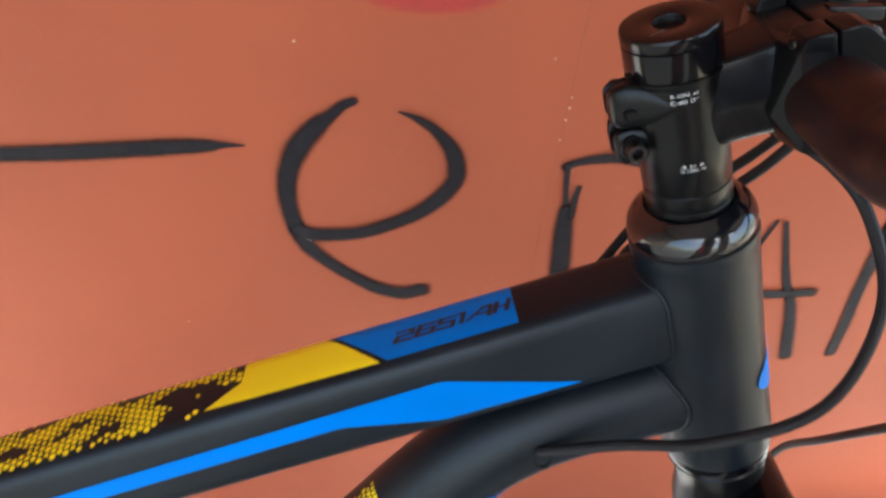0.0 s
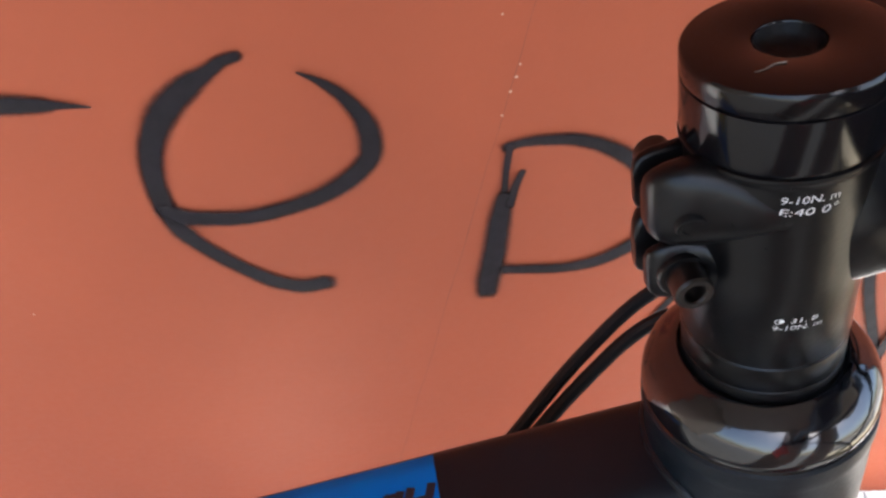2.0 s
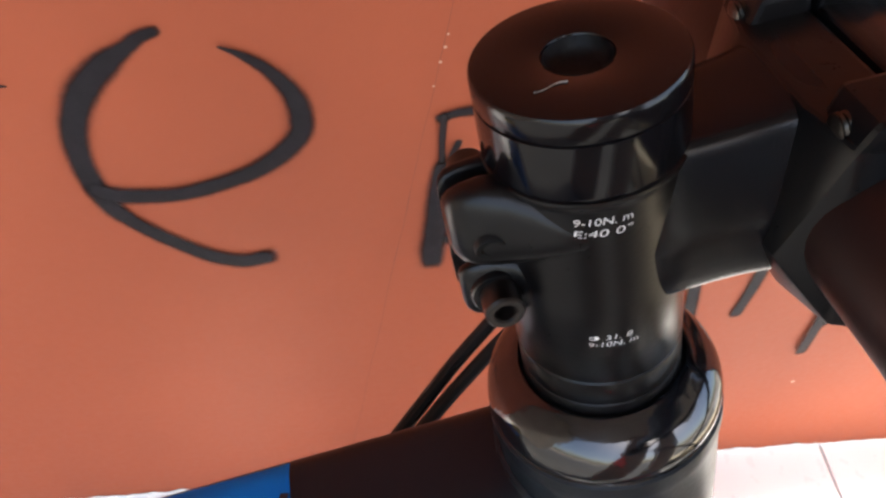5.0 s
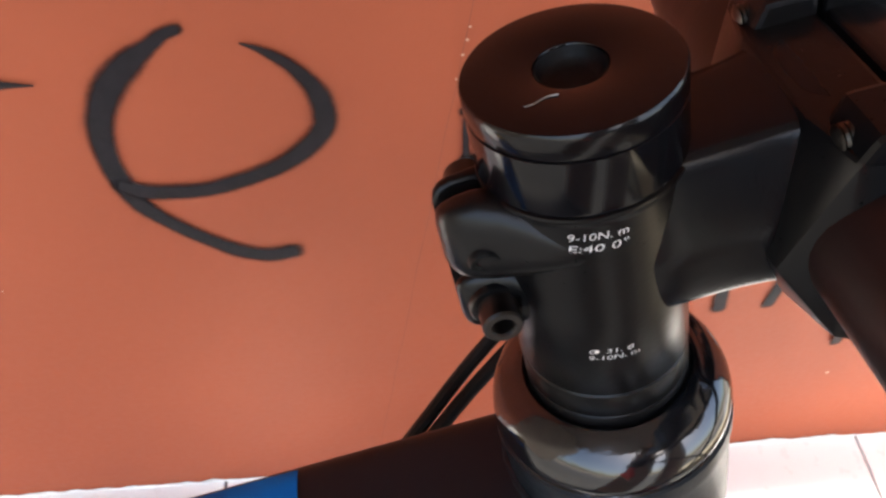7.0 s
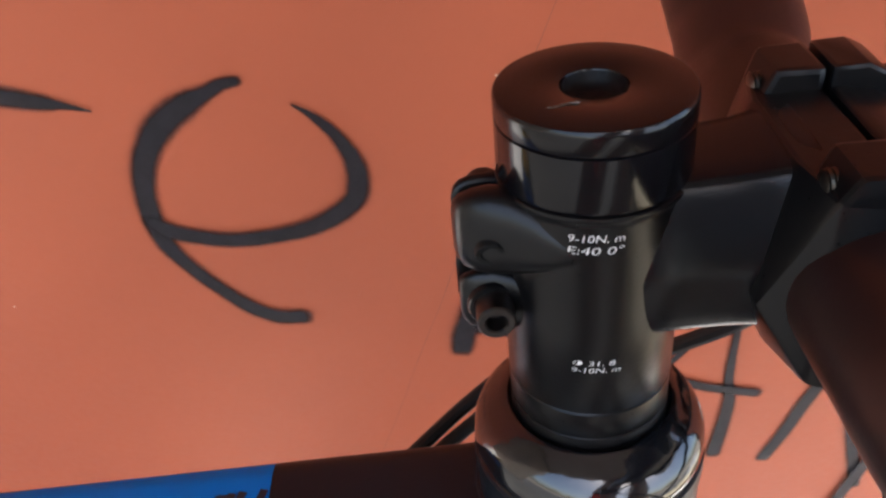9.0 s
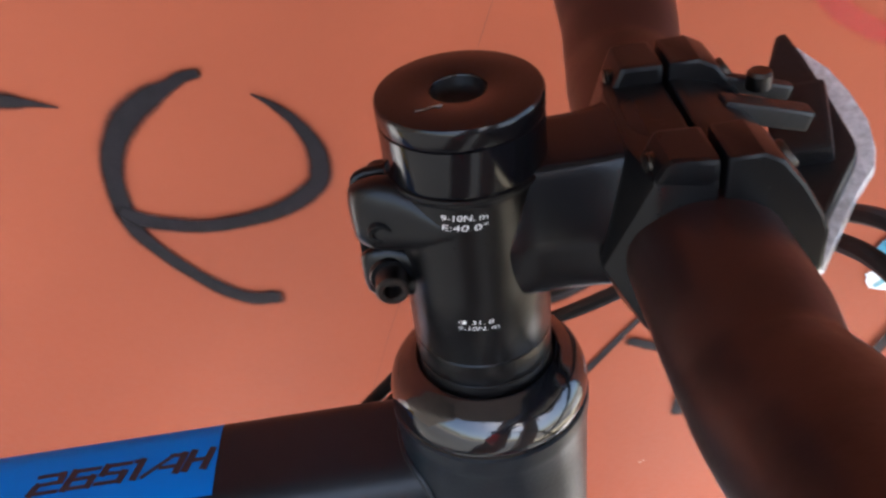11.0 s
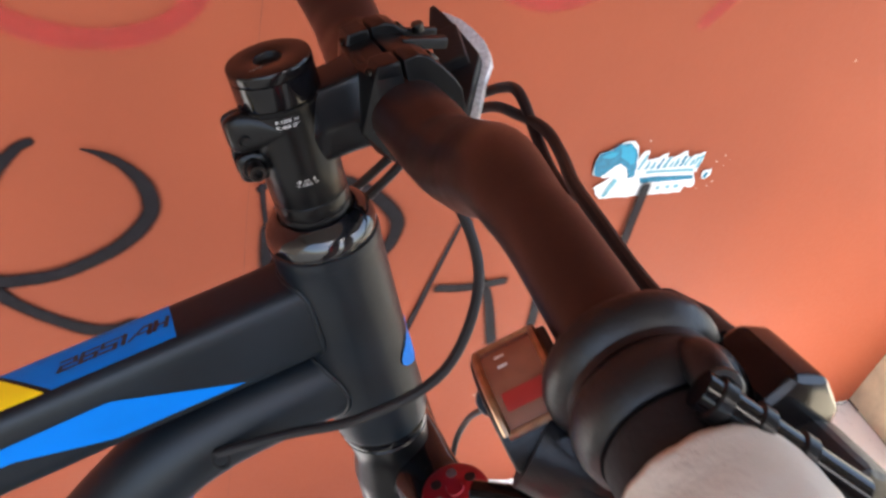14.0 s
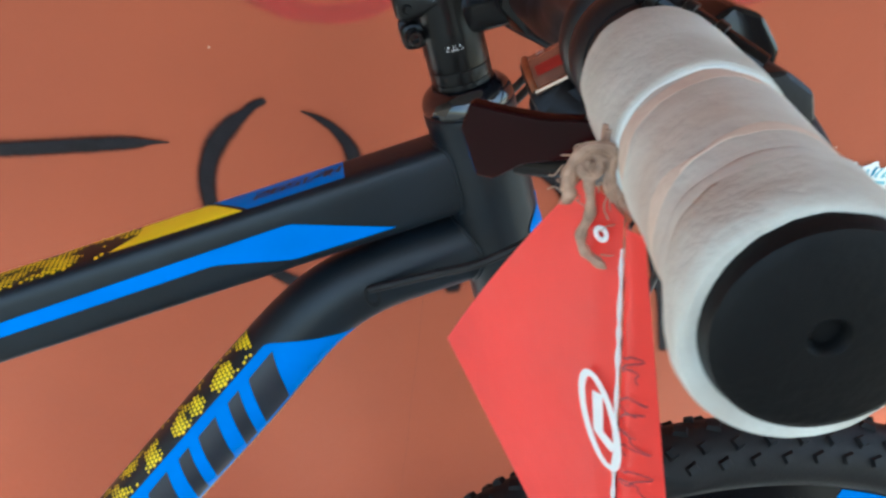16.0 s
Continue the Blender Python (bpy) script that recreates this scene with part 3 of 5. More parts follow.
def dt_radius(i):
    return 0.0215 + 0.0033 * min(1, max(0, (-dt_path[i].x - 0.08) / 0.1))


def dt_surface(f, deg, lift=0.0):
    """A point on the down tube: f millimetres forward, deg round it (90 top, 180 right side)."""
    x = f / 1000
    i = next(j for j in range(len(dt_path) - 1) if dt_path[j + 1].x <= x)
    q = (dt_path[i].x - x) / (dt_path[i].x - dt_path[i + 1].x)
    (p0, s0, u0), (p1, s1, u1) = dt_rail[i], dt_rail[i + 1]
    r = dt_radius(i) * (1 - q) + dt_radius(i + 1) * q + lift
    a = radians(deg)
    return p0.lerp(p1, q) + s0.lerp(s1, q) * (r * 0.92 * math.cos(a)) + u0.lerp(u1, q) * (r * math.sin(a))


part("down_tube", sweep(dt_path, lambda i, a: (dt_radius(i) * 0.92 * math.cos(a), dt_radius(i) * math.sin(a)), None, (0, 0, 1), 40), matte_black, bicycle)


def weld(ring):
    """A low smooth bead round a joint with the head tube."""
    pts = []
    for y, z in ring:
        pts.append(Vector((-math.sqrt(max(0.0, 0.0249 ** 2 - y * y)) - 0.0002, y, z)))
    return tube(pts + [pts[0]], 0.0012, 1, 10, caps=False)


sec = flat_section(TT_W, TT_H, TT_E)
part("weld", weld([(sec(0, q)[0], -tt_mid(-20) / 1000 + sec(0, q)[1]) for q in np.linspace(0, 2 * math.pi, 64, endpoint=False)]), matte_black, bicycle)
part("weld", weld([(0.0198 * math.cos(q), -0.1675 + 0.0215 * math.sin(q)) for q in np.linspace(0, 2 * math.pi, 48, endpoint=False)]), matte_black, bicycle)


def tt_top(f, r, lift=0.00025):
    """A point on the flat top of the top tube."""
    h = TT_H * (1 - min(0.999, abs(r / 1000 / TT_W)) ** TT_E) ** (1 / TT_E)
    return at(f, r, tt_mid(f)) + Vector((0, 0, h + lift))


def tt_side(f, s, lift=0.00025):
    """A point on the right side of the top tube."""
    w = TT_W * (1 - min(0.999, abs((s - tt_mid(f)) / 1000 / TT_H)) ** TT_E) ** (1 / TT_E)
    return at(f, (w + lift) * 1000, s)


def mix(pts, x):
    """Straight steps through (x, y) pairs."""
    pts = sorted(pts)
    return float(np.interp(x, [p[0] for p in pts], [p[1] for p in pts]))


def decal(name, f0, f1, lo, hi, place, mat, label, n=60, m=10):
    """A sheet between two edges, lo and hi, given as (f, across) steps."""
    rows = []
    for i in range(n + 1):
        f = f0 + (f1 - f0) * i / n
        a, c = mix(lo, f), mix(hi, f)
        rows.append([place(f, a + (c - a) * j / m) for j in range(m + 1)])
    return part(name, strip_sheet(rows), mat, bicycle, label)


# decals of the top tube
decal("blue_decal", -154.5, -75.7, [(-154.5, -13.4), (-131, 11.2), (-75.7, 11.2)], [(-154.5, -13.6), (-75.7, -13.6)], tt_top, blue, "blue panel")
decal("yellow_decal", -210, -134, [(-210, 10.2), (-134, 11.4)], [(-210, 10.0), (-194, -1), (-193.9, -13.6), (-158, -13.6), (-150, -6), (-134, 11.3)], tt_top, yellow, "yellow panel", 80)
decal("blue_decal", -515, -57, [(-515, 146), (-283, 131.5), (-158, 126), (-116, 136.5), (-57, 135.3)], [(-515, 138), (-280, 123), (-155, 117), (-112, 115), (-57, 135)], tt_side, blue, "blue flash", 120)


# the wide slanting figures of the model number, each drawn with straight strokes in a unit box
GLYPHS = {"2": [[(0.05, 1), (0.9, 1), (0.96, 0.55), (0.12, 0.48), (0.0, 0), (0.95, 0)]],
          "6": [[(1, 1), (0.1, 1), (0, 0), (0.92, 0), (0.96, 0.52), (0.1, 0.52)]],
          "5": [[(1, 1), (0.1, 1), (0.06, 0.55), (0.93, 0.5), (0.9, 0), (0, 0)]],
          "1": [[(0.1, 1), (0.75, 1), (0.6, 0)]],
          "A": [[(-0.05, 0), (0.62, 1), (0.98, 1), (0.95, 0)], [(0.42, 0.36), (0.95, 0.36)]],
          "H": [[(0.08, 1), (0.0, 0)], [(1.0, 1), (0.92, 0)], [(0.05, 0.5), (0.95, 0.5)]]}


def figure(char, f0, f1, r0, high, bold):
    """One figure on the top tube: from f0 to f1 along it, standing on r0, its strokes bold millimetres wide."""
    bm = bmesh.new()
    for line in GLYPHS[char]:
        for a, b in zip(line, line[1:]):
            p, q = (Vector((f0 + (f1 - f0) * u + 0.24 * high * w, r0 - high * w, 0)) for u, w in (a, b))
            t = (q - p).normalized()
            n = Vector((-t.y, t.x, 0)) * (bold[0] if abs(t.x) > abs(t.y) else bold[1]) / 2
            p, q = p - t * bold[1] * 0.4, q + t * bold[1] * 0.4
            bm.faces.new([bm.verts.new(tt_top(v.x, v.y, 0.0005)) for v in (p - n, q - n, q + n, p + n)])
    return part("lettering", bm, dark_ink, bicycle, "dark model number")


for char, f0, f1 in (("2", -127.0, -119.6), ("6", -117.6, -110.4), ("5", -108.6, -101.6), ("1", -99.8, -97.4), ("A", -95.2, -86.2), ("H", -84.2, -78.6)):
    figure(char, f0, f1, 2.9 - 0.02 * (f0 + 127), 5.6, (1.25, 2.1))


def dots(name, cells, place, mat, label):
    """Round printed dots: (along, across, radius), across in millimetres or in degrees round the tube."""
    bm = bmesh.new()
    for f, c, size in cells:
        ring = [place(f + size * math.cos(a), c + size * math.sin(a) * (1 if place is tt_top else 2.4)) for a in [math.pi / 4 * (j + 0.5) for j in range(8)]]
        bm.faces.new([bm.verts.new(p) for p in ring])
    return part(name, bm, mat, bicycle, label)


def halftone(v):
    """Radius of a dot where the print's density is v."""
    return 0.0 if v < 0 else min(1.5, 0.9 + 1.6 * v)


cells = []
for i in range(58):
    for j in range(8):
        f, r = -196 - i * 3.05, -12.4 + j * 3.1 + (1.55 if i % 2 else 0)
        v = noise.noise((f * 0.052, r * 0.14, 3)) + 0.22 * noise.noise((f * 0.2, r * 0.3, 8)) + 0.08 + 0.12 * min(1, max(0, (-f - 205) / 70))
        if r < 11 and halftone(v) and not (f > -212 and r > -2):
            cells.append((f, r, halftone(v)))
dots("yellow_dots", cells, tt_top, yellow, "yellow halftone dots")

# decals of the down tube
decal("blue_decal", -430, -104, [(-430, 232), (-140, 232), (-104, 236)], [(-430, 138), (-141, 138), (-104, 235)], lambda f, d: dt_surface(f, d, 0.00025), blue, "blue panel", 120, 14)
decal("yellow_line", -430, -128, [(-430, 247), (-128, 243)], [(-430, 244), (-128, 242.4)], lambda f, d: dt_surface(f, d, 0.00025), yellow, "thin yellow line", 60, 2)
for f0, wide in ((-150, 19), (-177, 9), (-196, 15), (-219, 9), (-238, 17), (-264, 9), (-283, 15), (-306, 9), (-325, 17), (-351, 9), (-370, 15)):
    lean = 9
    decal("dark_bar", f0 - wide - lean, f0 + lean, [(f0 - wide - lean, 225), (f0 - lean, 225), (f0 + lean, 154)], [(f0 - wide - lean, 224), (f0 - wide + lean, 154), (f0 + lean, 153)], lambda f, d: dt_surface(f, d, 0.0005), dark_ink, "dark slanting block", 30, 8)
cells = []
for i in range(84):
    for j in range(7):
        f, d = -148 - i * 2.55, 90 + j * 6.6 + (3.3 if i % 2 else 0)
        v = noise.noise((f * 0.085, d * 0.045, 9)) + 0.25 * noise.noise((f * 0.25, d * 0.1, 4)) + (0.3 if f > -170 else 0.06)
        if halftone(v) and d < 133:
            cells.append((f, d, halftone(v) * 0.84))
dots("yellow_dots", cells, lambda f, d: dt_surface(f, d, 0.00025), yellow, "yellow halftone dots")
# head tube badge edge
rows = []
for i in range(13):
    s = 142 + i * 2.3
    a0, a1 = 18 + 5 * math.sin(i * 0.5), (25 + 30 * math.sin(math.pi * min(1, max(0, (i - 3) / 9.5))))
    rows.append([Vector((0.0254 * math.cos(radians(a)), -0.0254 * math.sin(radians(a)), -s / 1000)) for a in np.linspace(a0, a1, 5)])
part("badge", strip_sheet(rows), blue, bicycle, "blue head badge")

# torque marks on the stem
def on_neck(x, y, deg, d):
    a = x / 0.0167 + radians(deg)
    return Vector((0.01678 * math.sin(a), -0.01678 * math.cos(a), y - d / 1000))


for text, deg, d, wide, high in (("9-10N. m", -24.4, 19.9, 9.4, 1.5), ("E:40 0\u00b0", -25.2, 22.4, 9.6, 1.6), ("\u03a6 31. 8", -21.4, 48.0, 7.8, 1.3), ("9-10N. m", -22.0, 49.8, 9.0, 1.2)):
    writing("lettering", text, 0.002, lambda x, y, z, deg=deg, d=d: on_neck(x, y, deg, d), white_ink, stem, "white torque marking", 0.14, 1.0, 0.0, -0.000015, (wide / 1000, high / 1000))

# cable port
port = lathe([(0.0046, -0.002), (0.0044, 0.0001), (0.0038, 0.0005), (0.0030, 0.0003), (0.0027, -0.001), (0, -0.001)], 20, along(dt_surface(-82, 184), dt_surface(-82, 184, 0.01) - dt_surface(-82, 184)) @ Matrix.Diagonal((1.0, 1.7, 1, 1)))
part("cable_port", port, black_rubber, bicycle)


# fork
fork = new("fork")
fork.parent = bicycle
crown = lathe(turned((0, 212.3), (22, 212.3), (23.5, 214), (21.5, 222), (21, 232), (24, 246), (25, 268), (20, 276), (0, 277)), 40)
part("crown_neck", crown, satin_black, fork)
part("crown", tube([at(16, -66, 250), at(14, -48, 247), at(10, -22, 246), at(10, 0, 246), at(10, 22, 246), at(14, 48, 247), at(16, 66, 250)], lambda f: 0.019, 5, 24), gloss_black, fork, "glossy black fork crown")
for sgn in (-1, 1):
    part("leg", tube([at(15.5, sgn * 64, 222), at(17, sgn * 64, 262), at(20, sgn * 64, 300), at(26, sgn * 64, 420), at(36, sgn * 64, 600), at(40, sgn * 64, 725)], lambda f: 0.0165 if f < 0.3 else 0.0195, 5, 24), gloss_black, fork)

knob_m = along(at(15, 64, 221), at(0, 0, -1))
knob = part("lockout_knob", lathe([(0, 0.0125), (0.004, 0.0125), (0.0045, 0.0115), (0.0145, 0.0112), (0.0165, 0.0098), (0.0172, 0.007), (0.0172, 0.002), (0.0155, 0.0), (0, 0.0)], 40, knob_m), lockout_red, fork, "red lockout knob with dark recesses")
for i in range(6):
    a = i * math.pi / 3 + 0.3
    part("recess", lathe([(0, 0.0003), (0.0026, 0.0003), (0.0030, -0.001), (0, -0.001)], 14, knob_m @ Matrix.Translation((0.0098 * math.cos(a), 0.0098 * math.sin(a), 0.0114))), dark_steel if i % 2 else steel, knob, "bare metal recess")
part("leg_cap", lathe([(0, 0.010), (0.010, 0.010), (0.0145, 0.008), (0.016, 0.0), (0, 0.0)], 32, along(at(15.5, -64, 223), at(0, 0, -1))), gloss_black, fork)

# front wheel
HUB, WHEEL = at(40, 0, 725), 0.3715
wheel = new("front_wheel")
wheel.parent = bicycle
wheel.matrix_local = Matrix.Translation(HUB) @ side
TW = 0.0255
tyre = part("tyre", lathe([(WHEEL - 0.003 - TW + TW * math.sin(a), TW * math.cos(a)) for a in [2 * math.pi * j / 20 for j in range(20)]], 120, close=True), black_rubber, wheel, "knobbly black tyre")
knobs = bmesh.new()
N = 96
for i in range(N):
    a = 2 * math.pi * i / N
    for j, (deg, w, h) in enumerate(((0, 0.008, 0.011), (34, 0.008, 0.008), (-34, 0.008, 0.008), (62, 0.007, 0.009), (-62, 0.007, 0.009))):
        aa = a + (math.pi / N if j in (1, 2) else 0)
        r = WHEEL - 0.003 - TW
        m = Matrix.Rotation(aa, 4, "Z") @ Matrix.Translation((r, 0, 0)) @ Matrix.Rotation(radians(-deg), 4, "Y") @ Matrix.Translation((TW + 0.001, 0, 0)) @ Matrix.Rotation(radians(25 if j % 2 else -25), 4, "X")
        c = [Vector((x, y, z)) for x in (-0.002, 0.002) for y in (-h / 2, h / 2) for z in (-w / 2, w / 2)]
        v = [knobs.verts.new(m @ Vector((p.x, p.y * (0.75 if p.x > 0 else 1), p.z * (0.75 if p.x > 0 else 1)))) for p in c]
        for q in ((0, 1, 3, 2), (4, 6, 7, 5), (0, 4, 5, 1), (2, 3, 7, 6), (0, 2, 6, 4), (1, 5, 7, 3)):
            knobs.faces.new([v[k] for k in q])
tagged(part("tread", knobs, black_rubber, tyre, "block tread"), kind="stuff")
RIM = WHEEL - 0.003 - 2 * TW
rim = part("rim", lathe([(RIM + 0.008, 0.0125), (RIM + 0.006, 0.0145), (RIM - 0.010, 0.0135), (RIM - 0.020, 0.004), (RIM - 0.020, -0.004), (RIM - 0.010, -0.0135), (RIM + 0.006, -0.0145), (RIM + 0.008, -0.0125)], 120, close=True), gloss_black, wheel, "black rim with red and blue stickers")
for i in range(6):
    a0 = i * math.pi / 3 + 1.45
    for mat, da, nm in ((spray_red, 0.0, "red rim sticker"), (blue, 0.36, "blue rim sticker")):
        for sgn in (1, -1):
            rows = [[Vector((r * math.cos(a), r * math.sin(a), sgn * z)) for r, z in ((RIM + 0.003, 0.01475), (RIM - 0.006, 0.01415))] for a in np.linspace(a0 + da, a0 + da + 0.3, 12)]
            part("rim_sticker", strip_sheet(rows), mat, rim, nm)
part("hub", lathe([(0.009, -0.05), (0.012, -0.05), (0.028, -0.034), (0.028, -0.031), (0.014, -0.025), (0.014, 0.025), (0.028, 0.031), (0.028, 0.034), (0.012, 0.05), (0.009, 0.05)], 32, close=True), satin_black, wheel)
part("axle", lathe([(0, -0.066), (0.005, -0.066), (0.005, 0.066), (0, 0.066)], 16), steel, wheel)
for i in range(32):
    a = 2 * math.pi * i / 32
    z = 0.0325 if i % 2 else -0.0325
    b = a + (0.42 if i % 4 < 2 else -0.42)
    part("spoke", tube([(0.027 * math.cos(b), 0.027 * math.sin(b), z), ((RIM - 0.019) * math.cos(a), (RIM - 0.019) * math.sin(a), 0)], 0.001, 1, 6), steel, wheel)

# ---------------------------------------------------------------- controls on the right of the bar


def bar_dir(r):
    return (bar_point(r + 5) - bar_point(r - 5)).normalized()


def bar_ring(r0, r1, prof, seg=40):
    """A ring round the bar: (place along 0..1, radius in millimetres)."""
    d = bar_dir((r0 + r1) / 2)
    m = along(bar_point(r0), d)
    return lathe([(r / 1000, q * (r1 - r0) / 1000) for q, r in prof], seg, m)


shifter = new("shifter")
shifter.parent = bicycle
part("clamp", bar_ring(208, 221, [(0, 11), (0, 15.5), (0.06, 17.6), (0.16, 18.9), (0.32, 19.7), (0.5, 19.8), (0.66, 19.0), (0.78, 17.6), (0.84, 16.6), (1, 16.4), (1, 11)]), black_plastic, shifter)
POD = Matrix.Translation(at(9, 196, 12)) @ Matrix.Rotation(radians(-9), 4, "Z") @ Matrix.Rotation(radians(-14), 4, "Y")
drum = Matrix(((0, 0, 1, 0), (1, 0, 0, 0), (0, 1, 0, 0), (0, 0, 0, 1)))      # x, y, z -> left, up, forward


def crest(y, lift=0.0):
    """Height of the pod's curved top."""
    return 0.0088 - 0.019 + math.sqrt(0.019 ** 2 - y * y) + lift


top_arc = [(y, crest(y, -0.0006)) for y in np.linspace(-0.0165, 0.0165, 15)]
pod = prism([(-0.0175, -0.004), *top_arc, (0.0175, -0.004), (0.013, -0.010), (-0.013, -0.011)], -0.0075, 0.0125, POD @ drum, 0.0022, segs=3)
part("pod", pod, black_plastic, shifter, angle=20)
part("pod", tube([at(8, 205, 18), at(18, 214, 24), at(32, 218, 20)], lambda f: 0.012, 6, 20), black_plastic, shifter)
part("pod", tube([at(14, 208, 15), at(14, 216, 25), at(17, 224, 33)], lambda f: 0.0095, 6, 20), black_plastic, shifter)
part("window", strip_sheet([[POD @ Vector((x, y, crest(y, 0.0002))) for x in np.linspace(-0.0048, 0.0088, 7)] for y in np.linspace(-0.0125, 0.0125, 19)]), copper, shifter, "copper-tinted gear window")
for x in (-0.0054, 0.0094):
    part("window_frame", tube([POD @ Vector((x, y, crest(y))) for y in np.linspace(-0.0130, 0.0130, 13)], 0.0011, 2, 8), bronze, shifter, "bronze window trim")
for y in (-0.0132, 0.0132):
    part("window_frame", tube([POD @ Vector((x, y, crest(y))) for x in (-0.0054, 0.002, 0.0094)], 0.0010, 2, 8), bronze, shifter, "bronze window trim")
part("gear_mark", strip_sheet([[POD @ Vector((x, y, crest(y, 0.0005))) for x in (-0.0030, 0.002, 0.0070)] for y in np.linspace(-0.0098, -0.0058, 5)]), indicator_red, shifter, "red gear mark")
for y in (0.001, 0.0045):
    part("gear_mark", strip_sheet([[POD @ Vector((x, q, crest(q, 0.0005))) for x in (-0.0012, 0.0012)] for q in (y - 0.0003, y + 0.0003)]), card_white, shifter, "faint pale gear mark")
blade_m = Matrix.Translation(at(-23.2, 230.5, 8.4)) @ Matrix.Rotation(radians(-33), 4, "Z") @ side @ Matrix.Scale(0.92, 4)
blade = prism([(0, -0.0115), (-0.001, 0.004), (0.004, 0.012), (0.013, 0.009), (0.026, 0.0055), (0.044, 0.004), (0.046, -0.006), (0.03, -0.0075), (0.016, -0.0085), (0.006, -0.013)], -0.0025, 0.0025, blade_m, 0.0016, segs=3)
part("thumb_lever", blade, smoke_red, shifter, "glossy dark red thumb paddle", 14)
part("thumb_lever", tube([at(20, 226, 30), at(4, 210, 34), at(-8, 200, 34)], lambda f: 0.0045 - 0.001 * f, 5, 14), gloss_black, shifter)
part("adjuster", lathe([(0, 0), (0.0042, 0), (0.0046, 0.003), (0.0046, 0.011), (0.0034, 0.013), (0.003, 0.018), (0, 0.018)], 14, along(at(6, 186, 22), at(4, -12, 14) - at(0, 0, 0))), black_plastic, shifter)

brake = new("brake_lever")
brake.parent = bicycle
part("clamp", bar_ring(221.2, 234, [(0, 11), (0, 15.8), (0.1, 17.6), (0.3, 18.6), (0.6, 18.6), (0.85, 17.6), (1, 15.8), (1, 11)]), black_plastic, brake)
part("grip_end", bar_ring(234.2, 252, [(0, 11), (0, 14.8), (0.06, 15.6), (0.9, 15.4), (1, 15.0), (1, 11)]), black_rubber, brake, "black rubber grip end under the foam")
part("clamp_boss", tube([at(33, 227, -14), at(33, 231, -16), at(32, 236, -17), at(31.5, 240, -16.5)], lambda f: 0.0036 + 0.0006 * math.sin(3 * f), 5, 18), black_plastic, brake)
part("clamp_bolt", lathe([(0, -0.001), (0.0018, -0.001), (0.0020, 0.0008), (0.0032, 0.0008), (0.0036, 0.0002), (0.0036, -0.004), (0, -0.004)], 20, along(at(31, 241, -19), at(-6, 8, -12) - at(0, 0, 0))), dark_steel, brake, "dark clamp bolt")
B0, B1 = at(26.5, 240, -20.5), at(46, 259.5, 0.5)
part("barrel", tube([B0, B0.lerp(B1, 0.33), B0.lerp(B1, 0.66), B1], lambda f: 0.0036, 6, 24), gloss_black, brake, "black lever barrel")
for q in (0.12, 0.36, 0.62):
    part("barrel_ring", lathe([(0.0036, -0.0016), (0.0043, -0.0013), (0.0043, 0.0013), (0.0036, 0.0016)], 24, along(B0.lerp(B1, q), B1 - B0)), satin_black, brake)
hood = prism(profile((40, -6), (49, -10), (57, -5), (61, 6), (57, 15), (47, 12)), 0.221, 0.240, side, 0.003, segs=3)
part("hood", hood, gloss_black, brake, angle=14)
elbow = prism(profile((46, 4), (55, 5), (62, 13), (62, 24), (55, 30), (47, 18)), 0.236, 0.255, side, 0.003, segs=3)
part("elbow", elbow, black_plastic, brake, angle=14)
part("pivot", tube([at(57, 246, 20), at(59, 256, 28), at(58, 263, 33)], lambda f: 0.0062 - 0.002 * f, 5, 16), black_plastic, brake)
part("blade", sweep(spline([at(55, 256, 30), at(54, 275, 39), at(54, 300, 45), at(52, 325, 48), at(44, 347, 50)], 6), lambda i, a: (0.0030 * math.cos(a), 0.0062 * math.sin(a)), None, (0, 0, 1), 20), satin_black, brake, "black alloy brake blade")
part("white_tag", block(0.002, 0.004, 0.004, Matrix.Translation(at(46, 258, 4)), 0.0006), white_ink, brake)

# cables
HOUSING = 0.0025


def cable(name, pts, rad=HOUSING, label=""):
    return part(name, tube([at(*p) for p in pts], rad, 8, 10), cable_black, bicycle, label)


cable("brake_cable", [(53, 206, 12), (56, 190, 18), (60, 165, 22), (66, 135, 25), (74, 105, 32), (85, 75, 40), (91, 50, 43), (91, 24, 48), (91, 0, 55), (86, -22, 66), (70, -38, 78), (46, -47, 100), (21, -58, 120), (-4, -66, 132), (-29, -62, 149), (-54, -52, 165), (-79, -41, 182), (-114, -24, 200)])
cable("gear_cable", [(24, 204, 26), (34, 188, 32), (47, 163, 34), (60, 133, 32), (72, 102, 38), (81, 72, 46), (89, 46, 48), (95, 20, 41), (96, 0, 47), (92, -22, 59), (75, -42, 70), (50, -53, 93), (25, -65, 113), (0, -73, 125), (-25, -69, 142), (-50, -59, 159), (-75, -48, 176), (-110, -30, 196)])
cable("gear_cable", [(10, -30, 34), (22, -14, 42), (34, -2, 52), (50, 10, 66), (58, 24, 84), (53, 45, 110), (25, 60, 136), (-14, 50, 153), (-48, 32, 162), (-82, 20, 167)])
cable("brake_cable", [(24, 198, 22), (32, 182, 36), (50, 158, 58), (74, 118, 98), (87, 60, 160), (83, 0, 234), (78, -60, 308), (73, -115, 377), (58, -125, 420), (36, -95, 470)])
part("boot", tube([at(58, 182, 20), at(55, 194, 16), at(51, 208, 10), at(48, 220, 4)], lambda f: 0.0045 + 0.0035 * min(1, f * 2), 4, 16), black_rubber, bicycle)

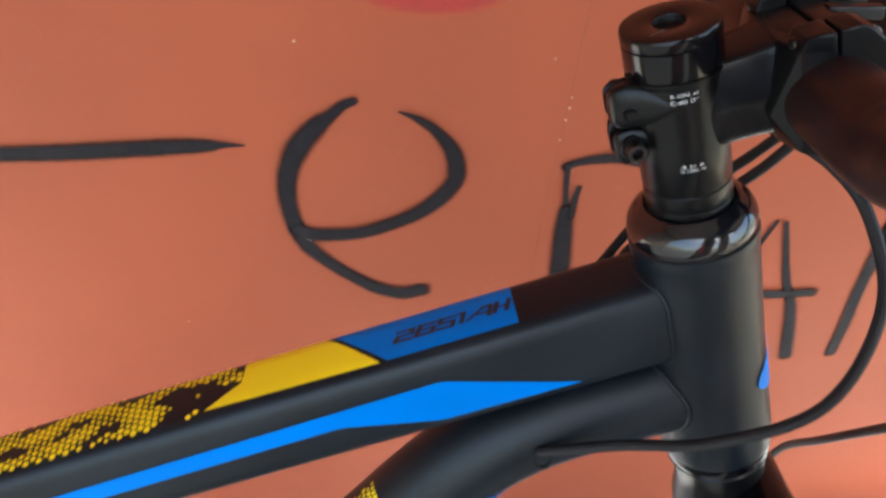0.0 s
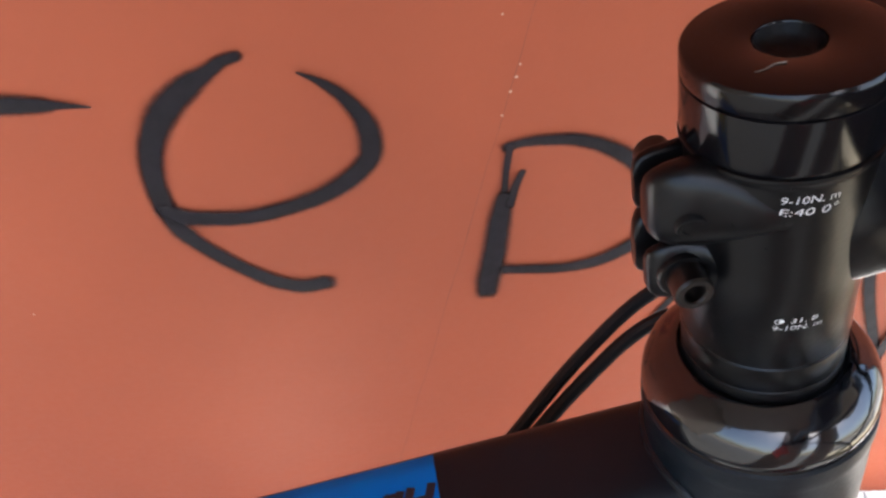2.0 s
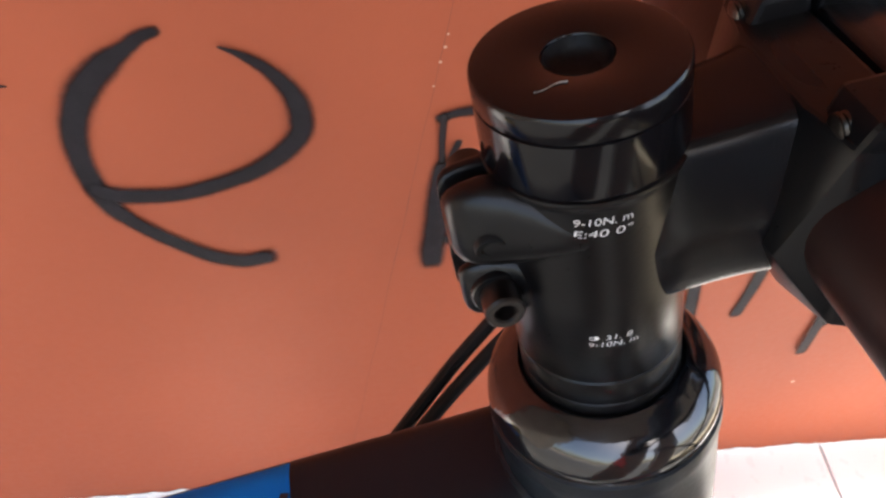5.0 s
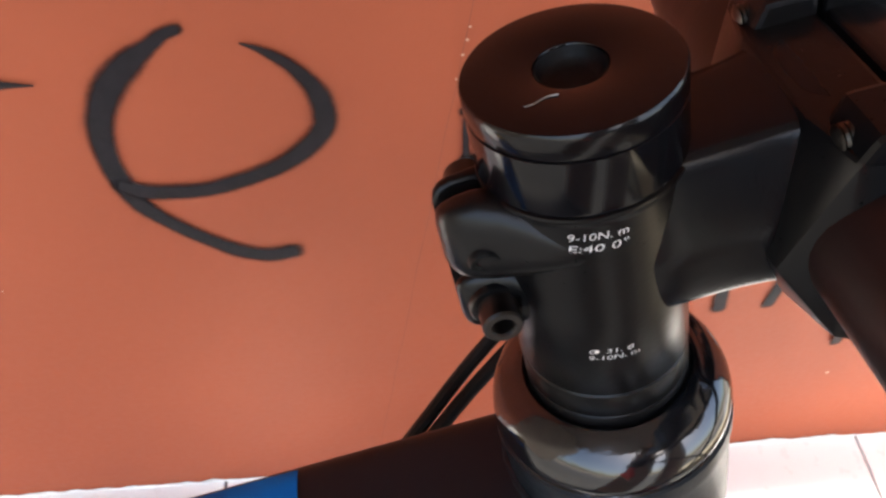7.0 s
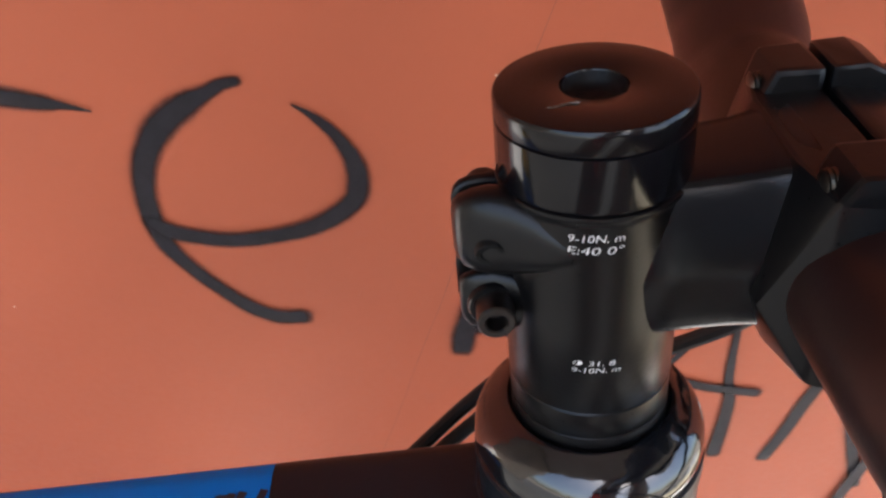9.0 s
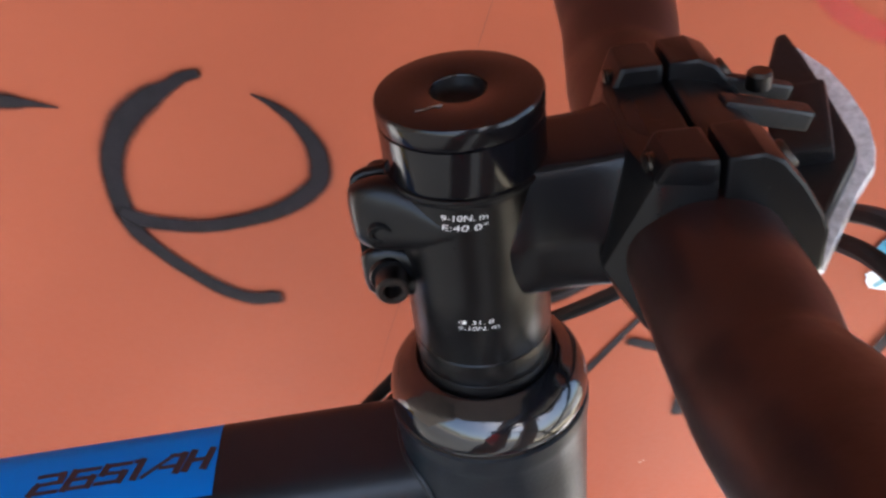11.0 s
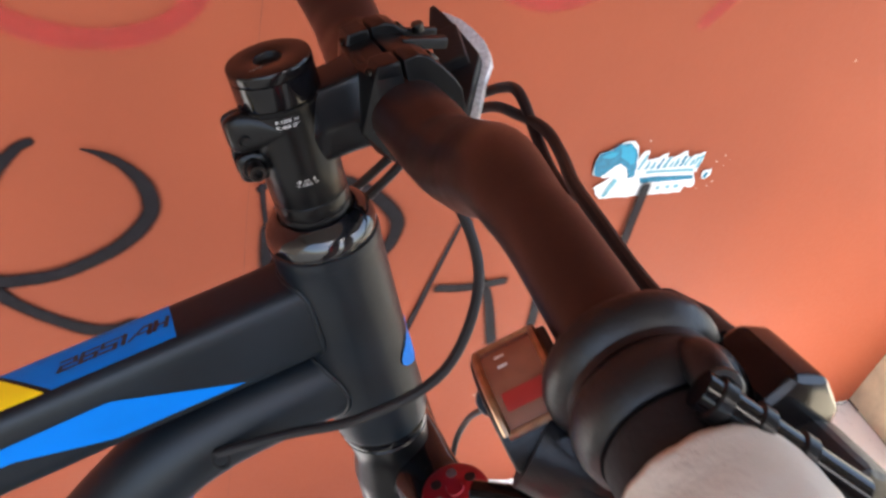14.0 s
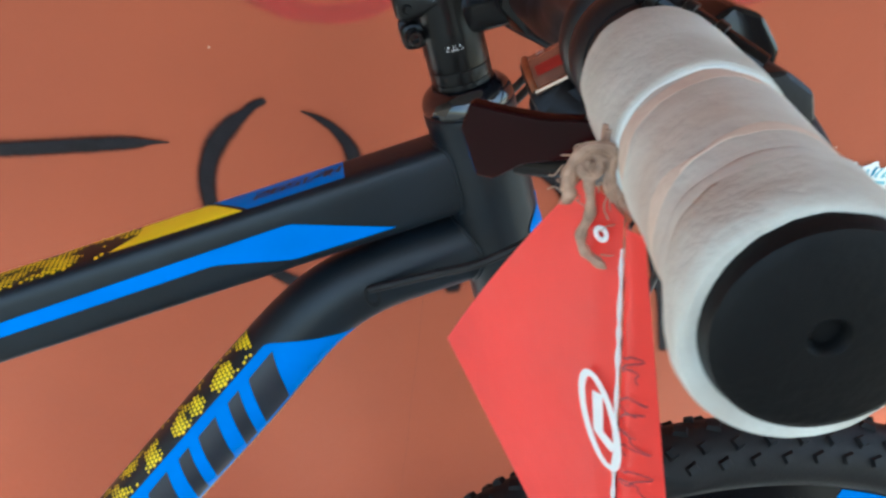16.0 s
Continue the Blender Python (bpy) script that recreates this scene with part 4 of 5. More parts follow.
# front reflector on its bracket
reflector = new("reflector")
reflector.parent = bicycle
rx, ry = at(-0.19, 0.88, 0.43).normalized(), at(0.93, 0.30, -0.23).normalized()
rz = rx.cross(ry).normalized()
if rz.z < 0:
    rx, rz = -rx, -rz
ry = rz.cross(rx)
REF = Matrix.Translation(at(84, -25, 36)) @ Matrix((rx, ry, rz)).transposed().to_4x4()
back_shape = [(-28.5, -0.5), (-28, -3.2), (-19, -5.7), (10, -8), (30, -8), (36, -5), (36.3, -1.8), (30, 1.5), (11.5, 11.2), (9, 12), (6, 11.6), (-8, 7.2), (-20, 3.0)]
lens_shape = [(-28.2, 1.6), (-28.3, -2.6), (-19, -5.0), (10, -7.4), (30, -7.4), (36, -4.4), (37.0, -1.6), (36.0, 1.8), (18.5, 10.6), (10.8, 15.6), (5.6, 16.4), (-2.8, 15.6), (-11.8, 12.4), (-19.4, 8.6)]
part("housing", prism([(x / 1000, y / 1000) for x, y in back_shape], -0.002, 0.004, REF, 0.0012), black_plastic, reflector, angle=14)
part("lens", prism([(x / 1000, y / 1000) for x, y in lens_shape], -0.0066, -0.0021, REF, 0.001), clear_lens, reflector, "clear prismatic lens")
for k, ((f0, r0, d0), (f1, r1, d1), wide, thick) in enumerate((((55, -15, 12), (75, -15, 18), 0.003, 0.004), ((55, -4, 13), (75, -4.5, 19), 0.005, 0.005))):
    b0, b1 = at(f0, r0, d0), at(f1, r1, d1)
    m = Matrix.Translation((b0 + b1) / 2) @ (b1 - b0).to_track_quat("X", "Z").to_matrix().to_4x4()
    part("bracket", block((b1 - b0).length, wide, thick, m, 0.0009), black_plastic, reflector, angle=14)
part("mount", block(0.020, 0.014, 0.008, REF @ Matrix.Translation((0.002, 0.0, 0.0066)), 0.0015), black_plastic, reflector, angle=14)
part("bracket_screw", lathe([(0, 0.002), (0.0022, 0.002), (0.0028, 0.0012), (0.0028, -0.002), (0, -0.002)], 16, along(at(66, -11, 11.5), at(0, 0, -1))), dark_steel, reflector)

# ---------------------------------------------------------------- wrapped right grip
GRIP_D = bar_dir(300)
GRIP_S = GRIP_D.cross(Vector((0, 0, 1))).normalized()
GRIP_U = GRIP_S.cross(GRIP_D).normalized()


def foam_layer(name, r0, r1, shape, mat, label, seed, ragged=1.2, thick=1.0, step=1.3, seg=72, sag=(0.0, 0.0)):
    """A soft sheet rolled round the grip from r0 to r1 millimetres out, its ends uneven and rounded over."""
    bm = bmesh.new()
    n = int((r1 - r0) / step)
    rings = []
    for i in range(-2, n + 3):
        q = min(max(i / n, 0), 1)
        ring = []
        for j in range(seg):
            a = 2 * math.pi * j / seg
            c, s = math.cos(a), math.sin(a)
            e0 = ragged * noise.noise((c * 1.3, s * 1.3, seed)) + 0.5 * noise.noise((c * 5, s * 5, seed))
            e1 = ragged * noise.noise((c * 1.3, s * 1.3, seed + 7)) + 0.5 * noise.noise((c * 5, s * 5, seed + 3))
            r = r0 + e0 + (r1 - r0 + e1 - e0) * q
            rad = float(np.interp(r, [p[0] for p in shape], [p[1] for p in shape]))
            rad += 0.5 * noise.noise((c * 1.8, s * 1.8, r * 0.035 + seed)) + 0.28 * noise.noise((c * 3.5 + r * 0.05, s * 3.5, r * 0.11 + seed)) + 0.06 * noise.noise((c * 9, s * 9, r * 0.35)) + 0.30 * noise.noise((c * 1.1 + seed, s * 1.1, r * 0.22)) * (1 if r > 296 else 0.35)
            rad += (sag[0] * c + sag[1] * s) * q
            rad -= 0.35 * thick * (i in (0, n)) + (1.0 if i in (-1, n + 1) else 0) * thick + (4.5 if i in (-2, n + 2) else 0)
            ring.append(bm.verts.new(bar_point(r) + (GRIP_S * c + GRIP_U * s) * (rad / 1000)))
        rings.append(ring)
    for p, q in zip(rings, rings[1:]):
        for j in range(seg):
            bm.faces.new((p[j], p[(j + 1) % seg], q[(j + 1) % seg], q[j]))
    return part(name, bm, mat, bicycle, label, 80)


foam_layer("foam_wrap", 246.5, 294, [(240, 17.6), (247, 18.2), (256, 18.5), (259, 18.9), (275, 18.7), (289, 18.6), (296, 18.5)], foam, "pale grey foam sheet rolled round the grip", 1.0)
# The cut edge is coloured paler to paint in the light it catches.
foam_layer("lit_foam_edge", 292.7, 294.8, [(285, 18.2), (295, 18.1)], lit_foam_edge, "cut edge of the foam sheet, painted pale as a highlight", 1.0, thick=0.6, step=0.8)
foam_layer("foam_wrap", 288, 337, [(284, 17.3), (295, 17.5), (303, 17.9), (318, 17.7), (330, 17.7), (338, 17.5)], foam_thin, "thin greyish foam over brown tape", 4.0)
foam_layer("tape_band", 295.4, 302, [(284, 17.5), (295, 17.68), (303, 18.04), (312, 18.04)], tape_brown, "brown tape showing through the foam", 4.0, 3.0, 0.2)
foam_layer("tape_band", 324, 328, [(318, 17.83), (330, 17.83)], tape_brown, "brown tape showing through the foam", 4.0, 3.5, 0.2)
foam_layer("foam_wrap", 333, 341, [(330, 17.7), (336, 18.2), (342, 17.8)], foam_thin, "thin greyish foam over brown tape", 6.0)
foam_layer("foam_wrap", 338.5, 355, [(336, 18.1), (342, 19.0), (349, 19.9), (352, 20.0), (354.5, 19.5), (357, 18.6)], foam_end, "grubby grey foam roll round the end of the grip", 9.0, thick=0.35, sag=(1.1, -1.5))
d_end = bar_dir(345)
plug = part("end_plug", lathe([(0, 0.0046), (0.0022, 0.0046), (0.0026, 0.0062), (0.0032, 0.0068), (0.0148, 0.0070), (0.0165, 0.0060), (0.0173, 0.0035), (0.0173, -0.006), (0, -0.006)], 48, along(bar_point(352), d_end)), plug_rubber, bicycle, "black rubber end plug with a small hole")

# ---------------------------------------------------------------- red card on twine
booklet = new("booklet")
tagged(booklet, "red folded card hanging on twine from the wrapped grip", "booklet")
TURN = BIKE.to_3x3()
top = BIKE @ at(-4.8, 286.5, 0.8)
low = BIKE @ at(-45, 203, 88)
hinge = BIKE @ at(-1.4, 294.8, 8.3)
spine_d = (TURN @ at(-0.16, -0.06, 0.98)).normalized()
edge_d = (TURN @ at(0.18, 0.50, 0.83)).normalized()
booklet.location = top


def leaf(u, v):
    """A point of the front leaf: u from the spine to the free edge, v down it."""
    p = hinge.lerp(top, u / 0.12) if u < 0.12 else top.lerp(low, (u - 0.12) / 0.88)
    p = p + spine_d.lerp(edge_d, max(u, 0.0) ** 1.3).normalized() * (0.125 * v)
    p += Vector((0.9, 0.1, 0.1)) * (-0.003 * math.sin(math.pi * u)) * (1 - 0.4 * v)
    return p - top


def leaf_normal(u, v):
    n = (leaf(u + 0.01, v) - leaf(u - 0.01, v)).cross(leaf(u, v + 0.02) - leaf(u, v - 0.02)).normalized()
    return n if n.x < 0 else -n


def sheet(rows):
    bm = strip_sheet(rows)
    bmesh.ops.solidify(bm, geom=bm.faces[:], thickness=0.0006)
    return bm


def right_edge(v):
    w = v - 0.104
    return BIKE @ at(-0.75 - 8.5 * w, 300.75 + 2.5 * w, 22 + 118 * w) - top


def ink_line(pts, width, surface, nrm, closed=False):
    """A printed or penned line through (u, v) points of a leaf."""
    rows = []
    n = len(pts)
    for i, (u, v) in enumerate(pts):
        a, c = pts[(i - 1) % n if closed else max(i - 1, 0)], pts[(i + 1) % n if closed else min(i + 1, n - 1)]
        up = nrm(u, v)
        s = (surface(*c) - surface(*a)).cross(up).normalized() * width
        p = surface(u, v) + up * 0.0009
        rows.append([p - s, p + s])
    if closed:
        rows.append(rows[0])
    return strip_sheet(rows)


part("cover", sheet([[leaf(i / 30, j / 16) for j in range(17)] for i in range(31)]), card_red, booklet, "glossy red card cover")


def back_leaf(u, v):
    return leaf(0, v).lerp(right_edge(v), u) + Vector((0.001, 0.0, -0.001)) + Vector((-0.002, 0, 0)) * math.sin(math.pi * u)


def back_normal(u, v):
    n = (right_edge(v) - leaf(0, v)).cross(leaf(0, v + 0.02) - leaf(0, v - 0.02)).normalized()
    return n if n.y < 0 else -n


back = part("back_cover", sheet([[back_leaf(i / 6, j / 12) for j in range(0, 13)] for i in range(7)]), card_red, booklet, "red back leaf with pen scribbles")
rnd = random.Random(3)
for v0 in (0.26, 0.36, 0.45, 0.55):
    loop = [(0.5 + 0.28 * math.sin(q * 1.9 + v0 * 20) + 0.1 * math.sin(q * 5), v0 + 0.012 * q + 0.012 * math.cos(q * 2.3)) for q in np.linspace(0, 5, 30)]
    part("pen_scribble", ink_line(loop, 0.00025, back_leaf, back_normal), pen_ink, back)
part("worn_fold", tube([leaf(0, q) + Vector((-0.0003, -0.0006, 0)) for q in np.linspace(0.06, 0.99, 12)], 0.0004, 2, 6), card_white, booklet, "worn whitish fold")
v = 0.06
while v < 0.9:
    dv = 0.05 + rnd.random() * 0.09
    w = 0.00028 + 0.0003 * rnd.random()
    part("worn_fold", tube([leaf(0, q) + Vector((-0.0004, -0.0008, 0)) for q in (v, v + dv / 2, v + dv)], lambda f, w=w: w * (0.35 + math.sin(math.pi * min(max(f, 0.05), 0.95))), 3, 6), card_white, booklet, "worn whitish fold")
    v += dv * (0.8 + 0.3 * rnd.random())
E0 = leaf(0.056, 0.49)
E1 = (leaf(0.006, 0.565) - leaf(0.118, 0.402)) * 0.50
EN = leaf_normal(0.05, 0.49)
E2 = E1.cross(EN) * 0.34


def on_emblem(x, y):
    return E0 + E1 * x + E2 * y


flat_n = lambda x, y: EN * 1.6
part("emblem", ink_line([(math.cos(a), math.sin(a)) for a in np.linspace(0, 2 * math.pi, 48, endpoint=False)], 0.0010, on_emblem, flat_n, True), card_white, booklet, "white oval emblem")
part("emblem", ink_line([(-0.62, -0.30), (-0.2, -0.02), (0.22, 0.28), (0.40, -0.15), (0.55, -0.55)], 0.0016, on_emblem, flat_n), card_white, booklet, "white tick in the emblem")
part("eyelet", lathe([(0.0009, 0), (0.0019, 0), (0.0020, 0.0005), (0.0016, 0.0008), (0.0009, 0.0005)], 20, along(leaf(0.06, 0.07) + leaf_normal(0.06, 0.07) * 0.0008, leaf_normal(0.06, 0.07)), close=True), card_white, booklet)

twine = new("twine")
tagged(twine, "frayed brown hemp twine tied round the wrapped grip", "twine")
twine.matrix_world = BIKE
for k in range(2):
    m = along(bar_point(289 + 3 * k), bar_dir(288))
    back_way = (m.inverted() @ at(-60, 290, 40)).normalized()
    mid = math.atan2(back_way.y, back_way.x)
    part("loop", tube([m @ Vector((0.0188 * math.cos(a), 0.0188 * math.sin(a), 0.003 * math.sin(2 * a))) for a in np.linspace(mid - 0.9, mid + 0.9, 14)], 0.0011, 2, 8), twine_mat, twine)
rnd = random.Random(8)
knot = [(-10.5, 289.5, 3), (-10.2, 290, 0), (-9.2, 290, -4), (-4.9, 290.5, -7), (-0.6, 291.5, -5), (-2.2, 291, 2), (-1.6, 291, 10), (-2.6, 291, 19.5)]
part("strand", tube([at(*p) for p in knot], lambda f: 0.0013 * (1 + 0.15 * math.sin(37 * f)), 8, 8), twine_mat, twine)
part("strand", tube([at(f - 0.6, r - 1.4, s + 1.7) for f, r, s in knot[:5]], lambda f: 0.0012 * (1 + 0.15 * math.sin(29 * f)), 8, 8), twine_mat, twine)
part("strand", tube([at(*p) for p in ((-5, 290, -4), (-6, 289.5, 0), (-6.8, 289, 8), (-9.6, 288, 13.5), (-9.3, 288, 18), (-6.5, 289, 21.5), (-3.5, 290.5, 23))], lambda f: 0.0012 * (1 + 0.15 * math.sin(41 * f)), 8, 8), twine_mat, twine)
part("knot", tube([at(*p) for p in ((-7, 289, -3), (-4, 288.6, -5), (-3.4, 290.4, -2), (-6.4, 291, -1), (-7.6, 289.4, -3.4), (-4.6, 288.4, -1.4))], lambda f: 0.0012, 8, 8), twine_mat, twine, "frayed knot")
hairs = bmesh.new()
for i in range(40):
    p = Vector(knot[rnd.randrange(len(knot))]) + Vector((rnd.uniform(-1.5, 1.5), rnd.uniform(-1.5, 1.5), rnd.uniform(-1, 1.5)))
    q = p + Vector((rnd.uniform(-2.5, 1.5), rnd.uniform(-2, 2), rnd.uniform(-2.5, 4)))
    r = q + Vector((rnd.uniform(-2, 1), rnd.uniform(-1, 1), rnd.uniform(-1, 3)))
    tube([at(*p), at(*q), at(*r)], 0.00016, 3, 4, hairs)
tagged(part("fray", hairs, twine_mat, twine, "loose twine fibres"), kind="stuff")

# ---------------------------------------------------------------- sticker, crack and chips on the wall
sticker = new("sticker")
sticker.location = (0, -0.0024, 0)
tagged(sticker, "torn white and blue sticker on the painted wall", "sticker")


def patch(pts, y, rag=0.002, seed=0):
    """A flat torn shape on the wall from (x, z) corners."""
    ring = []
    n = len(pts)
    for i in range(n):
        (x0, z0), (x1, z1) = pts[i], pts[(i + 1) % n]
        for j in range(6):
            q = j / 6
            x, z = x0 + (x1 - x0) * q, z0 + (z1 - z0) * q
            w = noise.noise((x * 160 + seed, z * 160, 2)) * rag
            ring.append((x + w, -y, z + noise.noise((x * 160, z * 160 + seed, 5)) * rag))
    bm = bmesh.new()
    f = bm.faces.new([bm.verts.new(p) for p in ring])
    f.normal_update()
    bmesh.ops.triangulate(bm, faces=[f], ngon_method="EAR_CLIP")
    bm.normal_update()
    for t in bm.faces:
        if t.normal.y > 0:
            t.normal_flip()
    return bm



part("paper", patch([(0.390, 0.656), (0.387, 0.671), (0.389, 0.687), (0.409, 0.695), (0.417, 0.702), (0.430, 0.703), (0.440, 0.694), (0.447, 0.672), (0.448, 0.652), (0.434, 0.650), (0.420, 0.652), (0.404, 0.653)], 0.0, 0.0022, 1), sticker_white, sticker)
part("paper", patch([(0.398, 0.637), (0.420, 0.655), (0.450, 0.654), (0.536, 0.651), (0.546, 0.634), (0.545, 0.625), (0.532, 0.626), (0.530, 0.618), (0.472, 0.619), (0.412, 0.620)], 0.0002, 0.0022, 2), sticker_white, sticker)
part("paper", patch([(0.446, 0.650), (0.444, 0.672), (0.450, 0.687), (0.457, 0.688), (0.460, 0.674), (0.474, 0.676), (0.484, 0.683), (0.490, 0.673), (0.501, 0.677), (0.513, 0.684), (0.519, 0.673), (0.530, 0.677), (0.541, 0.679), (0.540, 0.648)], 0.0004, 0.0026, 8), sticker_white, sticker)
part("paper", patch([(0.404, 0.652), (0.406, 0.676), (0.420, 0.682), (0.438, 0.680), (0.442, 0.652)], 0.0003, 0.001, 15), sticker_white, sticker)
part("print", patch([(0.392, 0.657), (0.386, 0.674), (0.389, 0.688), (0.402, 0.691), (0.410, 0.699), (0.425, 0.700), (0.438, 0.690), (0.446, 0.669), (0.449, 0.651), (0.441, 0.648), (0.437, 0.659), (0.431, 0.667), (0.424, 0.671), (0.416, 0.669), (0.412, 0.664), (0.408, 0.658), (0.400, 0.654)], 0.0008, 0.0016, 4), sticker_blue, sticker, "blue printed shape")
part("print", patch([(0.414, 0.697), (0.428, 0.697), (0.437, 0.686), (0.441, 0.672), (0.436, 0.669), (0.428, 0.676), (0.419, 0.681)], 0.0011, 0.002, 9), sticker_cyan, sticker, "bright cyan printed patch")
part("print", patch([(0.394, 0.684), (0.404, 0.689), (0.414, 0.688), (0.410, 0.682), (0.398, 0.680)], 0.0011, 0.003, 12), sticker_cyan, sticker, "bright cyan printed patch")
part("print", patch([(0.413, 0.622), (0.419, 0.622), (0.428, 0.646), (0.421, 0.650)], 0.0008, 0.0018, 6), sticker_pale, sticker, "faint teal streak")
part("print", patch([(0.458, 0.6475), (0.537, 0.6455), (0.540, 0.639), (0.463, 0.6390)], 0.0008, 0.0014, 7), sticker_blue, sticker, "blue printed bar")
part("print", patch([(0.464, 0.6575), (0.533, 0.6555), (0.534, 0.6515), (0.465, 0.6535)], 0.0008, 0.0014, 3), sticker_pale, sticker, "thin blue printed bar")
part("print", patch([(0.534, 0.6555), (0.541, 0.6575), (0.541, 0.6765), (0.537, 0.6745)], 0.0008, 0.0018, 13), sticker_pale, sticker, "faded printed bar")
for i, (x, h) in enumerate(((0.449, 0.022), (0.459, 0.012), (0.467, 0.009), (0.476, 0.014), (0.485, 0.016), (0.493, 0.009), (0.500, 0.012), (0.508, 0.017), (0.515, 0.014), (0.524, 0.010), (0.529, 0.013))):
    part("print", patch([(x, 0.6605), (x + 0.0045, 0.6600), (x + 0.0045 + h * 0.22, 0.6600 + h), (x + 0.001 + h * 0.22, 0.6600 + h)], 0.0008 + 0.0001 * (i % 2), 0.0020, i), (sticker_pale, sticker_blue)[i % 4 == 3], sticker, "faded printed bar")
for i, x in enumerate((0.489, 0.503, 0.516)):
    part("print", patch([(x, 0.627), (x + 0.006, 0.627), (x + 0.006, 0.632), (x, 0.632)], 0.0008, 0.0014, i), sticker_pale, sticker, "faint printed mark")
part("scrap", patch([(0.552, 0.639), (0.551, 0.650), (0.564, 0.652), (0.566, 0.641), (0.558, 0.635)], 0.0, 0.002, 3), sticker_white, sticker)
part("scrap", patch([(0.554, 0.639), (0.555, 0.648), (0.561, 0.645), (0.559, 0.638)], 0.0005, 0.002, 5), sticker_blue, sticker, "blue torn scrap")
for i, (x, z, r) in enumerate(((0.574, 0.631, 0.0026), (0.569, 0.624, 0.0022), (0.554, 0.623, 0.0014), (0.566, 0.662, 0.0024), (0.575, 0.671, 0.0022), (0.542, 0.670, 0.0022), (0.452, 0.701, 0.0022), (0.580, 0.655, 0.0014), (0.586, 0.664, 0.0012))):
    part("scrap", patch([(x + 0.7 * r * math.cos(a), z + 0.55 * r * math.sin(a)) for a in (0, 1.3, 2.5, 3.8, 5.1)], 0.0, 0.001, i), sticker_pink, sticker, "faint paper crumb")

crack_m = material("crack", (0.17, 0.05, 0.03), 0.9, vary=0.3)
path = [Vector((0.0006 * math.sin(z * 37) + 0.0008 * noise.noise((0, 0, z * 20)), -0.0012, z)) for z in np.linspace(0.02, 3.1, 240)]
rows = [[p + Vector((-w, 0, 0)), p + Vector((w, 0, 0))] for p in path for w in (0.00035 * (0.45 + 0.6 * abs(noise.noise(p * 25))),)]
tagged(link("crack", strip_sheet(rows), crack_m, smooth=False), "thin upright crack in the wall paint", "crack", kind="structure")
chips = bmesh.new()
for x, z, r in ((0.0, 0.728, 0.0013), (0.001, 0.741, 0.0013), (0.001, 0.752, 0.001), (-0.23, 0.80, 0.0015), (-0.001, 0.706, 0.001), (0.62, 0.36, 0.003), (0.336, 0.268, 0.0018), (0.339, 0.272, 0.0015), (-0.02, 0.79, 0.001), (-0.35, 0.46, 0.001), (0.55, 0.22, 0.003), (0.70, 0.80, 0.002)):
    chips.faces.new([chips.verts.new((x + r * math.cos(a) * (1 + 0.3 * noise.noise((a, x, z))), -0.0028, z + r * math.sin(a))) for a in [2 * math.pi * j / 7 for j in range(7)]])
for f in chips.faces:
    if f.normal.y > 0:
        f.normal_flip()
tagged(link("paint_chips", chips, material("bare_plaster", (0.50, 0.29, 0.21), 0.85, vary=0.2), smooth=False), "small pale chips in the wall paint", "chips", kind="stuff")

# ragged paint edge along the foot of the wall
rows = []
for i in range(300):
    x = -1.2 + i * 0.00812
    h = 0.006 + 0.020 * max(0, noise.noise((x * 13, 0, 1))) + 0.006 * noise.noise((x * 60, 0, 4))
    rows.append([Vector((x, -0.0014, 0.0)), Vector((x, -0.0014, max(0.001, h)))])
tagged(link("baseboard", strip_sheet(rows), material("bare_skirting", (0.70, 0.68, 0.64), 0.7, vary=0.2, scale=25), smooth=False), "ragged unpainted strip along the foot of the wall", "skirting", kind="structure")

